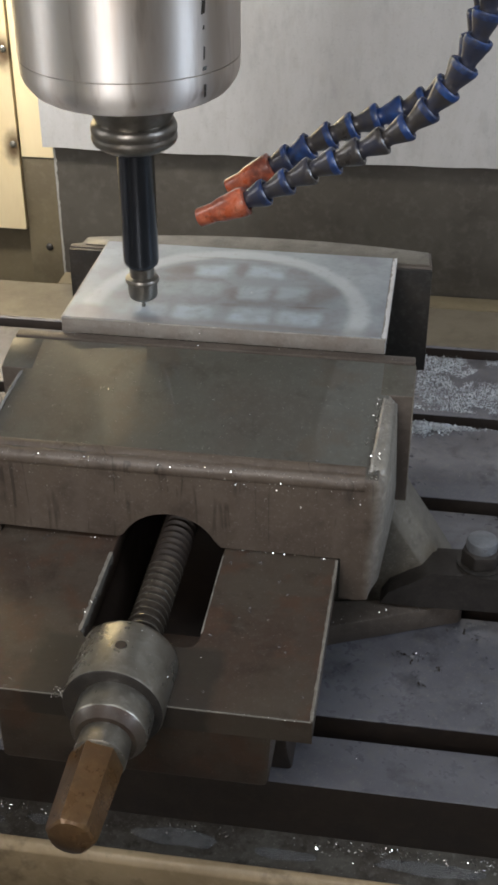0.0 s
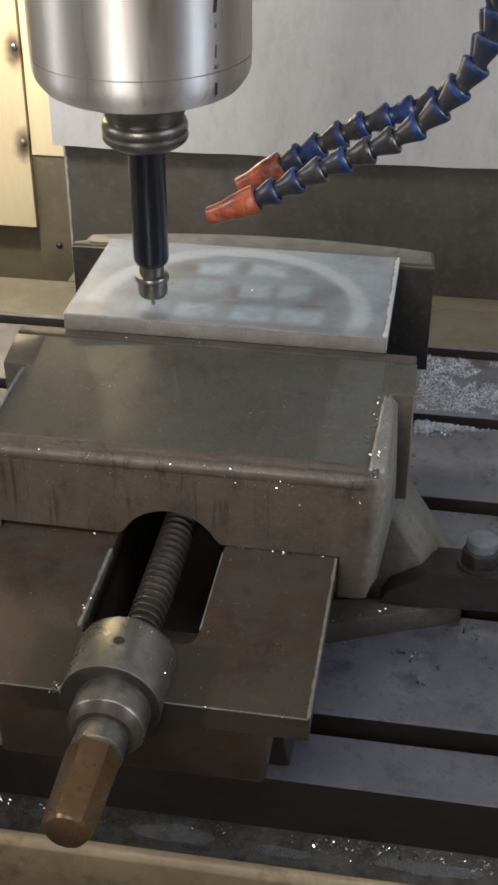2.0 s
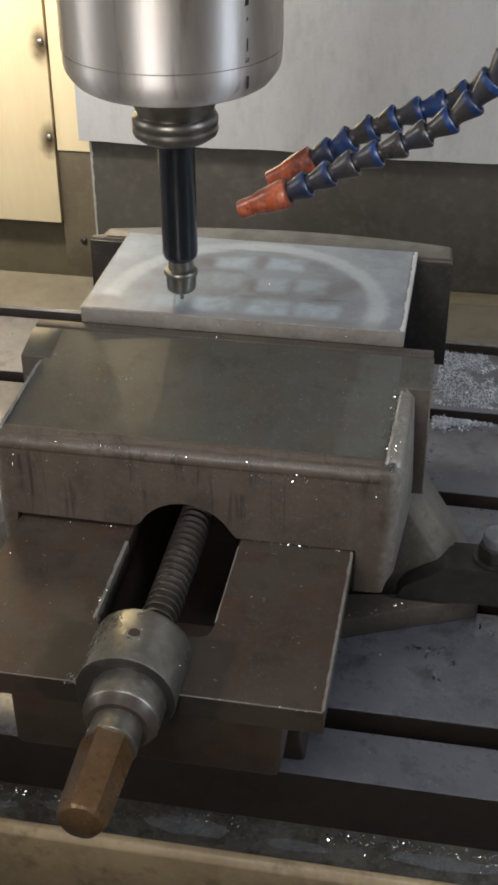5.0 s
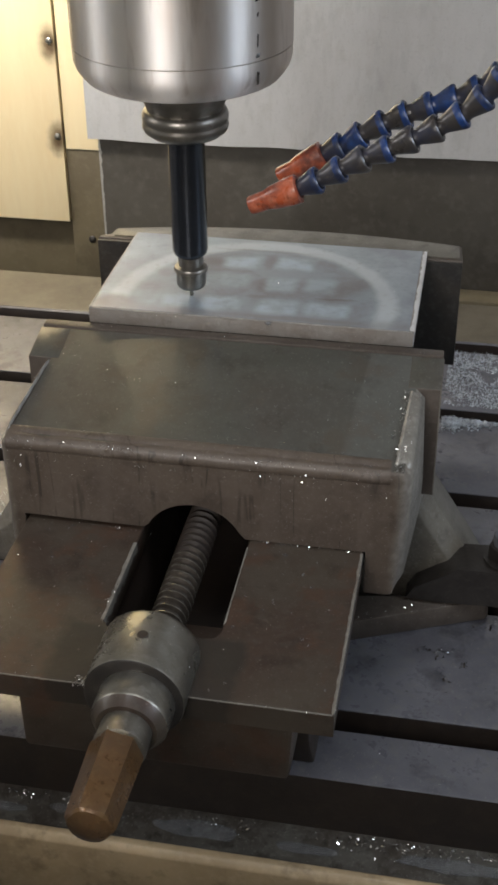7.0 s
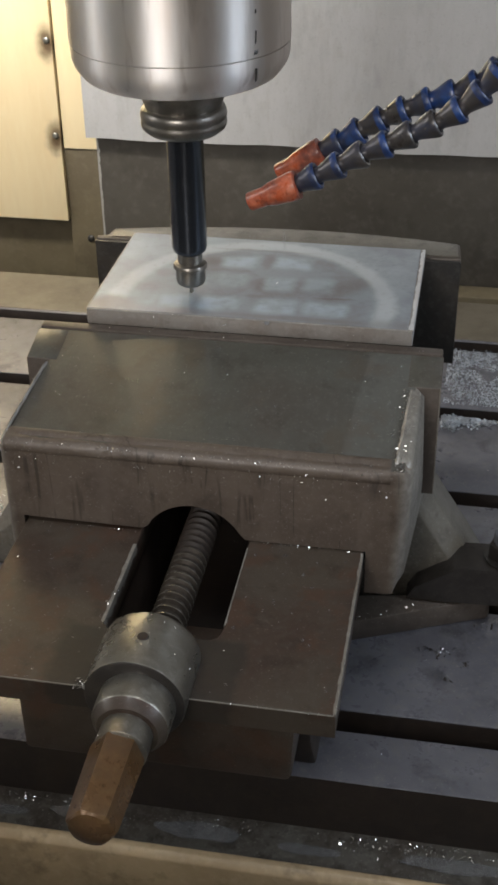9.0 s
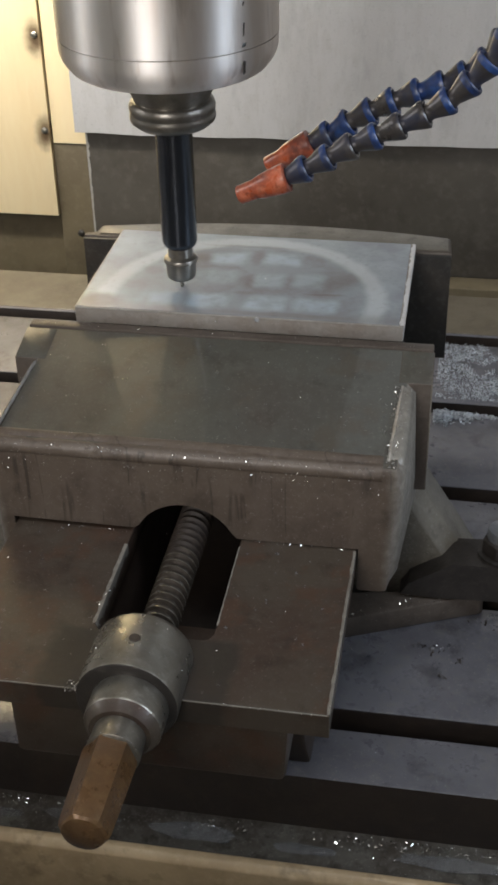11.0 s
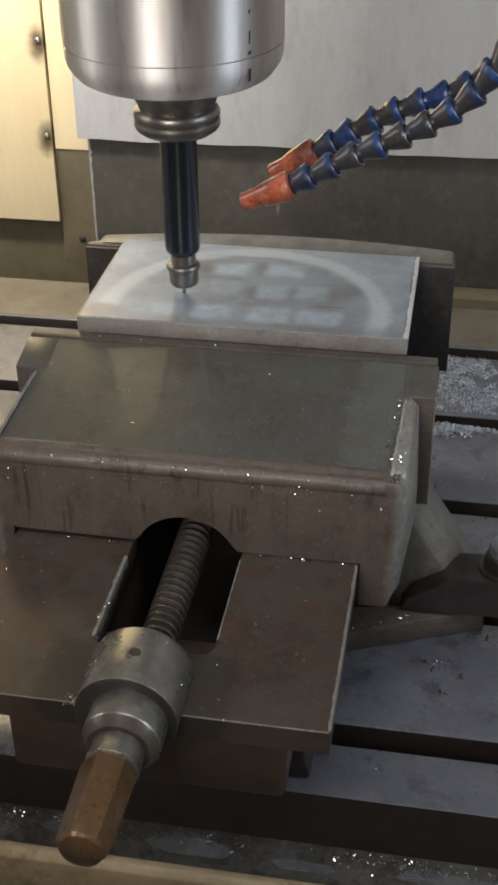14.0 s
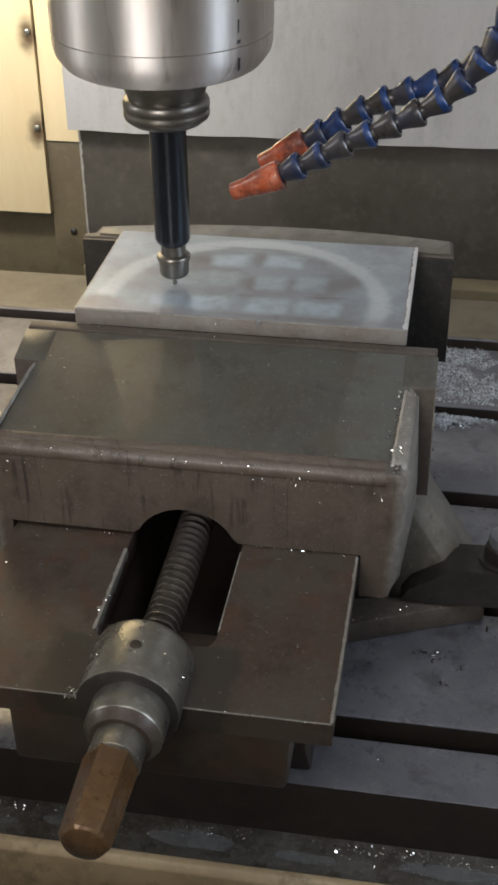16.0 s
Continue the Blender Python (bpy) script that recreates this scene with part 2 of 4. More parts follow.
def film_material():
    """Plate top: bright machined steel under a milky coolant film, dried thin along an arch and over square fields."""
    m, n, l, b = shader("coolant_filmed_steel")
    tc = n.new("ShaderNodeTexCoord")
    obj = tc.outputs["Object"]
    wob = n.new("ShaderNodeTexNoise")
    wob.inputs["Scale"].default_value, wob.inputs["Detail"].default_value = 55.0, 3.0
    l.new(obj, wob.inputs["Vector"])
    vs = n.new("ShaderNodeVectorMath")
    vs.operation = "SUBTRACT"
    vs.inputs[1].default_value = (0.5, 0.5, 0.5)
    l.new(wob.outputs["Color"], vs.inputs[0])
    vm = n.new("ShaderNodeVectorMath")
    vm.operation = "SCALE"
    vm.inputs["Scale"].default_value = 0.007
    l.new(vs.outputs[0], vm.inputs[0])
    va = n.new("ShaderNodeVectorMath")
    l.new(obj, va.inputs[0])
    l.new(vm.outputs[0], va.inputs[1])
    sp = n.new("ShaderNodeSeparateXYZ")
    l.new(va.outputs[0], sp.inputs[0])
    x, y = sp.outputs[0], sp.outputs[1]

    def soft(v, a, c):
        r = n.new("ShaderNodeMapRange")
        r.interpolation_type = "SMOOTHSTEP"
        r.inputs["From Min"].default_value, r.inputs["From Max"].default_value = a, c
        r.inputs["To Min"].default_value, r.inputs["To Max"].default_value = 1.0, 0.0
        l.new(v, r.inputs["Value"])
        return r.outputs["Result"]

    dx, dy = maths(n, l, "ADD", x, 0.002), maths(n, l, "ADD", y, 0.044)
    rad = maths(n, l, "SQRT", maths(n, l, "ADD", maths(n, l, "MULTIPLY", dx, dx), maths(n, l, "MULTIPLY", dy, dy)))
    arch = soft(maths(n, l, "ABSOLUTE", maths(n, l, "SUBTRACT", rad, 0.1060)), 0.003, 0.0115)
    inside = soft(rad, 0.086, 0.104)
    fields = None
    for cx, cy, hx, hy, s in FIELDS:
        ax = soft(maths(n, l, "ABSOLUTE", maths(n, l, "SUBTRACT", x, cx)), hx - 0.0055, hx + 0.0040)
        ay = soft(maths(n, l, "ABSOLUTE", maths(n, l, "SUBTRACT", y, cy)), hy - 0.0065, hy + 0.0050)
        f = maths(n, l, "MULTIPLY", maths(n, l, "MULTIPLY", ax, ay), s)
        fields = f if fields is None else maths(n, l, "MAXIMUM", fields, f)
    big = noise_node(n, l, obj, 22.0, 5.0, 0.62)
    fine = noise_node(n, l, obj, 160.0, 5.0, 0.6)
    bare = mix(n, l, ramp(n, l, big, 0.44, 0.68), (0.285, 0.325, 0.36), (0.215, 0.212, 0.215))
    outer = mix(n, l, ramp(n, l, big, 0.36, 0.62), (0.38, 0.435, 0.475), (0.28, 0.31, 0.345))
    c = mix(n, l, inside, outer, bare)
    c = mix(n, l, maths(n, l, "MULTIPLY", arch, 0.75), c, (0.57, 0.63, 0.65))
    fields = maths(n, l, "MULTIPLY", fields, ramp(n, l, noise_node(n, l, obj, 35.0, 3.0), 0.25, 0.55))
    c = mix(n, l, maths(n, l, "MULTIPLY", fields, 0.95), c, (0.44, 0.54, 0.62))
    # brown smears where the film has run off
    for cx, cy, rx, ry, k in SMEARS:
        ex, ey = maths(n, l, "DIVIDE", maths(n, l, "SUBTRACT", x, cx), rx), maths(n, l, "DIVIDE", maths(n, l, "SUBTRACT", y, cy), ry)
        d = maths(n, l, "ADD", maths(n, l, "SQRT", maths(n, l, "ADD", maths(n, l, "MULTIPLY", ex, ex), maths(n, l, "MULTIPLY", ey, ey))), maths(n, l, "SUBTRACT", big, 0.5))
        c = mix(n, l, maths(n, l, "MULTIPLY", soft(d, 0.35, 1.15), k), c, (0.165, 0.135, 0.118))
    # brown bare streak along the front rim
    rim = soft(y, -0.070, -0.055)
    c = mix(n, l, maths(n, l, "MULTIPLY", rim, 0.55), c, (0.24, 0.235, 0.23))
    c = mix(n, l, maths(n, l, "MULTIPLY", ramp(n, l, fine, 0.55, 0.75), 0.3), c, (0.2, 0.19, 0.18))
    l.new(c, b.inputs["Base Color"])
    b.inputs["Metallic"].default_value = 0.25
    l.new(maths(n, l, "ADD", maths(n, l, "MULTIPLY", fine, 0.2), 0.3), b.inputs["Roughness"])
    b.inputs["Coat Weight"].default_value, b.inputs["Coat Roughness"].default_value, b.inputs["Coat IOR"].default_value = 0.8, 0.09, 1.35
    bp = n.new("ShaderNodeBump")
    bp.inputs["Strength"].default_value, bp.inputs["Distance"].default_value = 0.15, 0.0006
    l.new(maths(n, l, "ADD", big, fine), bp.inputs["Height"])
    l.new(bp.outputs["Normal"], b.inputs["Normal"])
    return m


# square fields on the plate: centre x, y, half sizes, strength (from the plate's middle)
FIELDS = [(-0.0238, 0.0268, 0.015, 0.012, 1.0), (0.0211, 0.0300, 0.016, 0.012, 0.9), (-0.0500, -0.0100, 0.012, 0.012, 0.4), (-0.0230, -0.0080, 0.013, 0.013, 0.45),
          (0.0157, -0.0112, 0.013, 0.013, 0.6), (0.0473, -0.0080, 0.013, 0.013, 0.55), (-0.0860, -0.0500, 0.012, 0.012, 0.4), (-0.0592, -0.0519, 0.014, 0.013, 0.8),
          (-0.0262, -0.0525, 0.016, 0.013, 1.0), (0.0185, -0.0513, 0.016, 0.013, 0.95), (0.0574, -0.0508, 0.017, 0.013, 0.8)]
# brown smears: centre x, y, half sizes, strength
SMEARS = [(-0.108, -0.062, 0.022, 0.016, 0.75), (-0.048, 0.024, 0.018, 0.012, 0.5), (0.000, -0.014, 0.007, 0.014, 0.4), (0.000, 0.030, 0.006, 0.016, 0.4), (0.078, 0.000, 0.012, 0.010, 0.35),
          (0.062, -0.030, 0.018, 0.0025, 0.6), (0.000, -0.034, 0.012, 0.004, 0.35), (-0.080, -0.002, 0.010, 0.010, 0.3), (0.040, -0.068, 0.060, 0.004, 0.35), (-0.006, 0.052, 0.050, 0.003, 0.3)]
FILM = film_material()


# ---------------------------------------------------------------- shapes
def thing(name, at, label, category, group="", kind=""):
    ob = new(name)
    ob.location = at
    return tagged(ob, label, category, group, kind)


def origin_of(ob):
    v = Vector((0, 0, 0))
    while ob is not None:
        v += ob.location
        ob = ob.parent
    return v


def part(name, bm, material, parent=None, label="", smooth=40, at=None):
    """Links a bmesh, given in world metres, as one mesh under a thing or part."""
    o = origin_of(parent) if parent is not None else Vector((0, 0, 0))
    if at is not None:
        bm.transform(Matrix.Translation(-Vector(at)))
        loc = Vector(at) - o
    else:
        bm.transform(Matrix.Translation(-o))
        loc = Vector((0, 0, 0))
    bmesh.ops.recalc_face_normals(bm, faces=bm.faces)
    me = bpy.data.meshes.new(name)
    bm.to_mesh(me)
    bm.free()
    mats = material if isinstance(material, (list, tuple)) else [material]
    for mt in mats:
        me.materials.append(mt)
    for p in me.polygons:
        p.use_smooth = True
    me.set_sharp_from_angle(angle=radians(smooth))
    ob = new(name, me)
    if parent is not None:
        ob.parent = parent
    ob.location = loc
    return tagged(ob, label)


def box(bm, x0, x1, y0, y1, z0, z1, bevel=0.0, segments=2):
    r = bmesh.ops.create_cube(bm, size=1.0)
    vs = r["verts"]
    for v in vs:
        v.co = Vector((x0 + (v.co.x + 0.5) * (x1 - x0), y0 + (v.co.y + 0.5) * (y1 - y0), z0 + (v.co.z + 0.5) * (z1 - z0)))
    if bevel:
        es = list({e for v in vs for e in v.link_edges})
        bmesh.ops.bevel(bm, geom=es, offset=bevel, segments=segments, profile=0.5, affect="EDGES")
    return bm


def prism(bm, pts, m, depth, bevel=0.0, segments=2):
    """A polygon in the plane of m (its x and y), drawn out along m's z by depth."""
    vs = [bm.verts.new(m @ Vector((x, y, 0))) for x, y in pts]
    f = bm.faces.new(vs)
    r = bmesh.ops.extrude_face_region(bm, geom=[f])
    top = [v for v in r["geom"] if isinstance(v, bmesh.types.BMVert)]
    d = (m.to_3x3() @ Vector((0, 0, 1))) * depth
    for v in top:
        v.co += d
    if bevel:
        es = list({e for v in vs + top for e in v.link_edges})
        bmesh.ops.bevel(bm, geom=es, offset=bevel, segments=segments, profile=0.5, affect="EDGES")
    return bm


def lathe(bm, profile, m, steps=48):
    """Turns (radius, height) pairs about m's z."""
    rings = []
    for r, h in profile:
        if r < 1e-6:
            rings.append([bm.verts.new(m @ Vector((0, 0, h)))])
        else:
            rings.append([bm.verts.new(m @ Vector((r * math.cos(2 * math.pi * k / steps), r * math.sin(2 * math.pi * k / steps), h))) for k in range(steps)])
    for a, b in zip(rings, rings[1:]):
        for k in range(steps):
            q = [a[k % len(a)], a[(k + 1) % len(a)], b[(k + 1) % len(b)], b[k % len(b)]]
            q = list(dict.fromkeys(q))
            if len(q) > 2:
                bm.faces.new(q)
    return bm


def worn_lit_edge(p, q, a, c, wa, wc, parent, seed, material=None):
    """An uneven pale strip, worn metal and painted edge light, along the edge p to q: wa wide along a, wc wide along c,
    a hair proud.
    """
    p, q, a, c = Vector(p), Vector(q), Vector(a).normalized(), Vector(c).normalized()
    out = -(a + c).normalized() * 0.0003
    b = bmesh.new()
    n = max(8, int((q - p).length / 0.004))
    rows = []
    for k in range(n + 1):
        m = p.lerp(q, k / n)
        ja = 0.65 + 0.7 * abs(noise.noise(Vector((k * 0.37, seed, 0)))) + 0.5 * noise.noise(Vector((k * 1.3, seed, 4)))
        jc = 0.65 + 0.7 * abs(noise.noise(Vector((k * 0.41, seed, 9)))) + 0.5 * noise.noise(Vector((k * 1.1, seed, 7)))
        rows.append([b.verts.new(v) for v in (m + a * wa * max(ja, 0.15) - c * 0.00005, m + a * wa * 0.4 - c * 0.0003, m + out, m + c * wc * 0.5 - a * 0.0003, m + c * wc * max(jc, 0.15) - a * 0.00005)])
    for u, v in zip(rows, rows[1:]):
        for k in range(4):
            b.faces.new((u[k], u[k + 1], v[k + 1], v[k]))
    part("worn_lit_edge", b, material or CAST_PALE, parent, "pale rim, worn bare and painted as edge light")


XZ = Matrix(((1, 0, 0, 0), (0, 0, 1, 0), (0, 1, 0, 0), (0, 0, 0, 1)))      # polygon x, z drawn out along y
YZ = Matrix(((0, 0, 1, 0), (1, 0, 0, 0), (0, 1, 0, 0), (0, 0, 0, 1)))      # polygon y, z drawn out along x
AXIS_Y = Matrix(((1, 0, 0, 0), (0, 0, 1, 0), (0, 1, 0, 0), (0, 0, 0, 1)))  # lathe axis along y
RIDERS = []


# ---------------------------------------------------------------- shop round the machine
def build_room():
    b = bmesh.new()
    box(b, -2.6, 2.6, -3.0, 2.4, -1.05, -0.95)
    tagged(part("floor", b, FLOOR), "stained grey concrete shop floor", "floor", kind="structure")
    b = bmesh.new()
    box(b, -2.6, 2.6, -3.0, 2.4, 2.5, 2.6)
    tagged(part("ceiling", b, ROOM), "pale painted shop ceiling", "ceiling", kind="structure")
    for name, q in (("wall_north", (-2.6, 2.6, 2.3, 2.4)), ("wall_south", (-2.6, 2.6, -3.0, -2.9)), ("wall_west", (-2.6, -2.5, -2.9, 2.3)), ("wall_east", (2.5, 2.6, -2.9, 2.3))):
        b = bmesh.new()
        box(b, *q, -0.95, 2.5)
        tagged(part(name, b, ROOM), "plain grey painted shop wall", "wall", kind="structure")


def build_enclosure():
    # unseen panel, its height set to keep door_light off the lower front
    b = bmesh.new()
    box(b, -1.4, 1.4, -0.66, -0.62, -0.95, 0.305, 0.006)
    tagged(part("enclosure_front", b, ROOM), "plain grey machine enclosure front panel, unseen, shades the table front", "panel", kind="structure")
    for name, x0, x1 in (("enclosure_side_west", -1.43, -1.40), ("enclosure_side_east", 1.40, 1.43)):
        b = bmesh.new()
        box(b, x0, x1, -0.62, 0.785, -0.95, 0.42)
        tagged(part(name, b, ROOM), "plain grey machine enclosure side panel", "panel", kind="structure")


# ---------------------------------------------------------------- machine back
def build_back():
    cover = thing("column_cover", (0.1, 0.63, -0.2), "grey painted sheet metal cover over dark oily lower sheet", "machine cover")
    b = bmesh.new()
    vs = []
    steps = 44
    for k in range(steps + 1):      # lower rim is slightly wavy
        x = -0.336 + k * (1.25 / steps)
        vs.append((x, 0.1610 - 0.0012 * math.sin(k * 0.55) * min(1, k / 6) + 0.0006 * math.sin(k * 1.7)))
    vs += [(0.914, 1.3), (-0.336, 1.3)]
    prism(b, vs, Matrix.Translation((0, 0.610, 0)) @ XZ, 0.008)
    part("upper_sheet", b, WALL, cover, "light grey painted sheet with fine stains")
    b = bmesh.new()
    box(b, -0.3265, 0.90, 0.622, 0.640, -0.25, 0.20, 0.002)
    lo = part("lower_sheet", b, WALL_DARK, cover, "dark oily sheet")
    # pale strip painted for the light on the sheet's upright edge
    worn_lit_edge((-0.3265, 0.622, -0.20), (-0.3265, 0.622, 0.16), (1, 0, 0), (0, 1, 0), 0.0035, 0.010, lo, 21)
    b = bmesh.new()
    box(b, -0.325, 0.90, 0.585, 0.620, -0.25, -0.012, 0.003)
    part("bottom_ledge", b, OLIVE, cover, "brown stained ledge")
    panel = thing("enclosure_panel", (-0.75, 0.79, -0.3), "stained olive sheet panel behind the wooden boards", "panel", kind="structure")
    b = bmesh.new()
    box(b, -1.4, -0.20, 0.785, 0.80, -0.4, 1.3)
    part("sheet", b, OLIVE, panel)
    b = bmesh.new()
    box(b, -0.421, -0.20, 0.765, 0.785, -0.20, 0.0895, 0.001)
    part("rail", b, OLIVE, panel, "brown stained strip below the short board")
    b = bmesh.new()
    lathe(b, [(0, -0.0035), (0.0032, -0.0032), (0.0050, -0.0018), (0.0054, 0.002), (0, 0.002)], Matrix.Translation((-0.3926, 0.7650, -0.0445)) @ AXIS_Y, 20)
    part("screw", b, DARK, panel, "dark rusty screw")
    for nm, x0, x1, z0, y0, lab in (("board", -0.80, -0.4215, -0.0165, 0.757, "long"), ("board", -0.4195, -0.34, 0.090, 0.762, "short")):
        bd = thing("wooden_board", (x0 + (x1 - x0) / 2, y0, z0), "pale yellow plywood board, %s, screwed to the panel" % lab, "board", "boards behind the table")
        b = bmesh.new()
        # edges drift a little from plumb
        lean = 0.004
        prism(b, [(x0, z0), (x1, z0), (x1 + (lean if lab == "long" else 0), 1.3), (x0 + (lean if lab == "short" else 0), 1.3)], Matrix.Translation((0, y0, 0)) @ XZ, 0.785 - y0, 0.0012)
        part("plank", b, WOOD_SPOTS if lab == "long" else WOOD, bd)
        if lab == "long":
            for z in (0.1095, 0.2395, 0.3695):
                b = bmesh.new()
                lathe(b, [(0, -0.0035), (0.0028, -0.0032), (0.0046, -0.0018), (0.005, 0.002), (0, 0.002)], Matrix.Translation((-0.4278, y0, z)) @ AXIS_Y, 20)
                part("screw", b, STEEL, bd, "grey screw head in a dark stain")


def wood_spots():
    """The plywood with dark damp stains round its three screws."""
    m = WOOD.copy()
    m.name = "stained_plywood"
    n, l = m.node_tree.nodes, m.node_tree.links
    b = n["Principled BSDF"]
    old = b.inputs["Base Color"].links[0].from_socket
    tc = n.new("ShaderNodeTexCoord")
    sp = n.new("ShaderNodeSeparateXYZ")
    l.new(tc.outputs["Object"], sp.inputs[0])
    wob = noise_node(n, l, tc.outputs["Object"], 60.0, 3.0)
    total = None
    for dz in (0.126, 0.256, 0.386):
        # stain drawn out downwards from the screw
        dx = maths(n, l, "SUBTRACT", sp.outputs[0], 0.183)
        up = maths(n, l, "SUBTRACT", sp.outputs[2], dz - 0.004)
        d = maths(n, l, "SQRT", maths(n, l, "ADD", maths(n, l, "MULTIPLY", dx, dx), maths(n, l, "MULTIPLY", maths(n, l, "MULTIPLY", up, up), 0.35)))
        d = maths(n, l, "ADD", d, maths(n, l, "MULTIPLY", maths(n, l, "SUBTRACT", wob, 0.5), 0.012))
        r = n.new("ShaderNodeMapRange")
        r.interpolation_type = "SMOOTHSTEP"
        r.inputs["From Min"].default_value, r.inputs["From Max"].default_value = 0.003, 0.020
        r.inputs["To Min"].default_value, r.inputs["To Max"].default_value = 1.0, 0.0
        l.new(d, r.inputs["Value"])
        total = r.outputs[0] if total is None else maths(n, l, "MAXIMUM", total, r.outputs[0])
    l.new(mix(n, l, total, old, (0.13, 0.085, 0.045)), b.inputs["Base Color"])
    return m


WOOD_SPOTS = wood_spots()


# ---------------------------------------------------------------- table
SLOTS = [0.4450, 0.2950, 0.1425, -0.0090, -0.1605]


def build_table():
    tb = thing("machine_table", (0, 0.15, -0.12), "wet grey cast iron milling table with five T-slots", "machine table")
    RIDERS.append(tb)
    x0, x1 = -0.85, 0.85
    pts = [(0.5550, 0.0)]
    h, w, d, e = 0.01075, 0.019, 0.026, 0.044
    for c in SLOTS:
        pts += [(c + h, 0), (c + h, -d), (c + w, -d), (c + w, -e), (c - w, -e), (c - w, -d), (c - h, -d), (c - h, 0)]
    pts += [(-0.2205, 0), (-0.2205, -0.11), (0.5550, -0.11)]
    b = bmesh.new()
    prism(b, [(y, z) for y, z in pts], Matrix.Translation((x0, 0, 0)) @ YZ, x1 - x0)
    sharp = [ed for ed in b.edges if abs(ed.verts[0].co.z) < 1e-5 and abs(ed.verts[1].co.z) < 1e-5 and abs(ed.verts[0].co.x - ed.verts[1].co.x) > 0.5]
    bmesh.ops.bevel(b, geom=sharp, offset=0.0012, segments=2, profile=0.5, affect="EDGES")
    bmesh.ops.recalc_face_normals(b, faces=b.faces)
    # shade inside the slots and down the front face is put into the colour
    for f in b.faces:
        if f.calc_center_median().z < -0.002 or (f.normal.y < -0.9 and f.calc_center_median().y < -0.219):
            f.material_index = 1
    part("top", b, [TABLE, GRIME_SHADE], tb)
    b = bmesh.new()
    prism(b, [(-0.2200, -0.052), (-0.2520, -0.0545), (-0.2560, -0.0495), (-0.2610, -0.0490), (-0.2660, -0.0540), (-0.2680, -0.13), (-0.2200, -0.13)], Matrix.Translation((x0, 0, 0)) @ YZ, x1 - x0, 0.0012)
    bmesh.ops.recalc_face_normals(b, faces=b.faces)
    for f in b.faces:
        if f.normal.z > 0.6 and f.calc_center_median().y > -0.2545:
            f.material_index = 1
    part("coolant_channel", b, [TABLE_TAN, CHANNEL], tb, "tan oily rim with a shallow coolant channel")
    b = bmesh.new()
    box(b, x0, x1, 0.4585, 0.5552, 0.0, 0.0012, 0.0006, 1)
    part("rear_strip", b, TABLE_REAR, tb, "tan oily strip along the back")
    b = bmesh.new()
    box(b, -0.45, 0.45, -0.15, 0.5, -0.4, -0.11, 0.01)
    part("saddle", b, DARK, tb)


# ---------------------------------------------------------------- vise
AX, AZ = -0.0125, 0.1400


def two_tone(b):
    """Second material on the larger faces that look up."""
    bmesh.ops.recalc_face_normals(b, faces=b.faces)
    for f in b.faces:
        if f.normal.z > 0.9 and f.calc_area() > 2e-4:
            f.material_index = 1


def lit_ends(source):
    """A copy painted paler towards both ends of the jaw, as light on its flanks."""
    m = source.copy()
    m.name = "iron_lit_at_the_ends"
    n, l = m.node_tree.nodes, m.node_tree.links
    b = n["Principled BSDF"]
    old = b.inputs["Base Color"].links[0].from_socket
    tc = n.new("ShaderNodeTexCoord")
    sp = n.new("ShaderNodeSeparateXYZ")
    l.new(tc.outputs["Object"], sp.inputs[0])
    fine = noise_node(n, l, tc.outputs["Object"], 150.0, 5.0, 0.65)
    wob = maths(n, l, "MULTIPLY", maths(n, l, "SUBTRACT", noise_node(n, l, tc.outputs["Object"], 40.0, 5.0), 0.5), 0.012)
    u = maths(n, l, "ADD", maths(n, l, "ABSOLUTE", maths(n, l, "ADD", sp.outputs[0], -0.004)), wob)
    # pale greys that carry the side light on the ends
    bare = mix(n, l, ramp(n, l, fine, 0.42, 0.66), (0.165, 0.152, 0.130), (0.275, 0.260, 0.230))
    l.new(mix(n, l, ramp(n, l, u, 0.1370, 0.1500), old, bare), b.inputs["Base Color"])
    return m


def dark_patches(source):
    """A copy with two darker patches, one on each side of the screw collar."""
    m = source.copy()
    m.name = "dark_patched_guide"
    n, l = m.node_tree.nodes, m.node_tree.links
    b = n["Principled BSDF"]
    old = b.inputs["Base Color"].links[0].from_socket
    tc = n.new("ShaderNodeTexCoord")
    sp = n.new("ShaderNodeSeparateXYZ")
    l.new(tc.outputs["Object"], sp.inputs[0])
    wob = maths(n, l, "MULTIPLY", maths(n, l, "SUBTRACT", noise_node(n, l, tc.outputs["Object"], 45.0, 3.0), 0.5), 0.016)
    u = maths(n, l, "ADD", sp.outputs[0], wob)
    v = maths(n, l, "ADD", sp.outputs[1], maths(n, l, "MULTIPLY", wob, 0.7))
    near = ramp(n, l, v, -0.1850, -0.1905)
    wide = ramp(n, l, maths(n, l, "ABSOLUTE", maths(n, l, "ADD", u, 0.001)), 0.064, 0.057)
    l.new(mix(n, l, maths(n, l, "MULTIPLY", maths(n, l, "MULTIPLY", near, wide), 0.8), old, (0.020, 0.017, 0.013)), b.inputs["Base Color"])
    return m


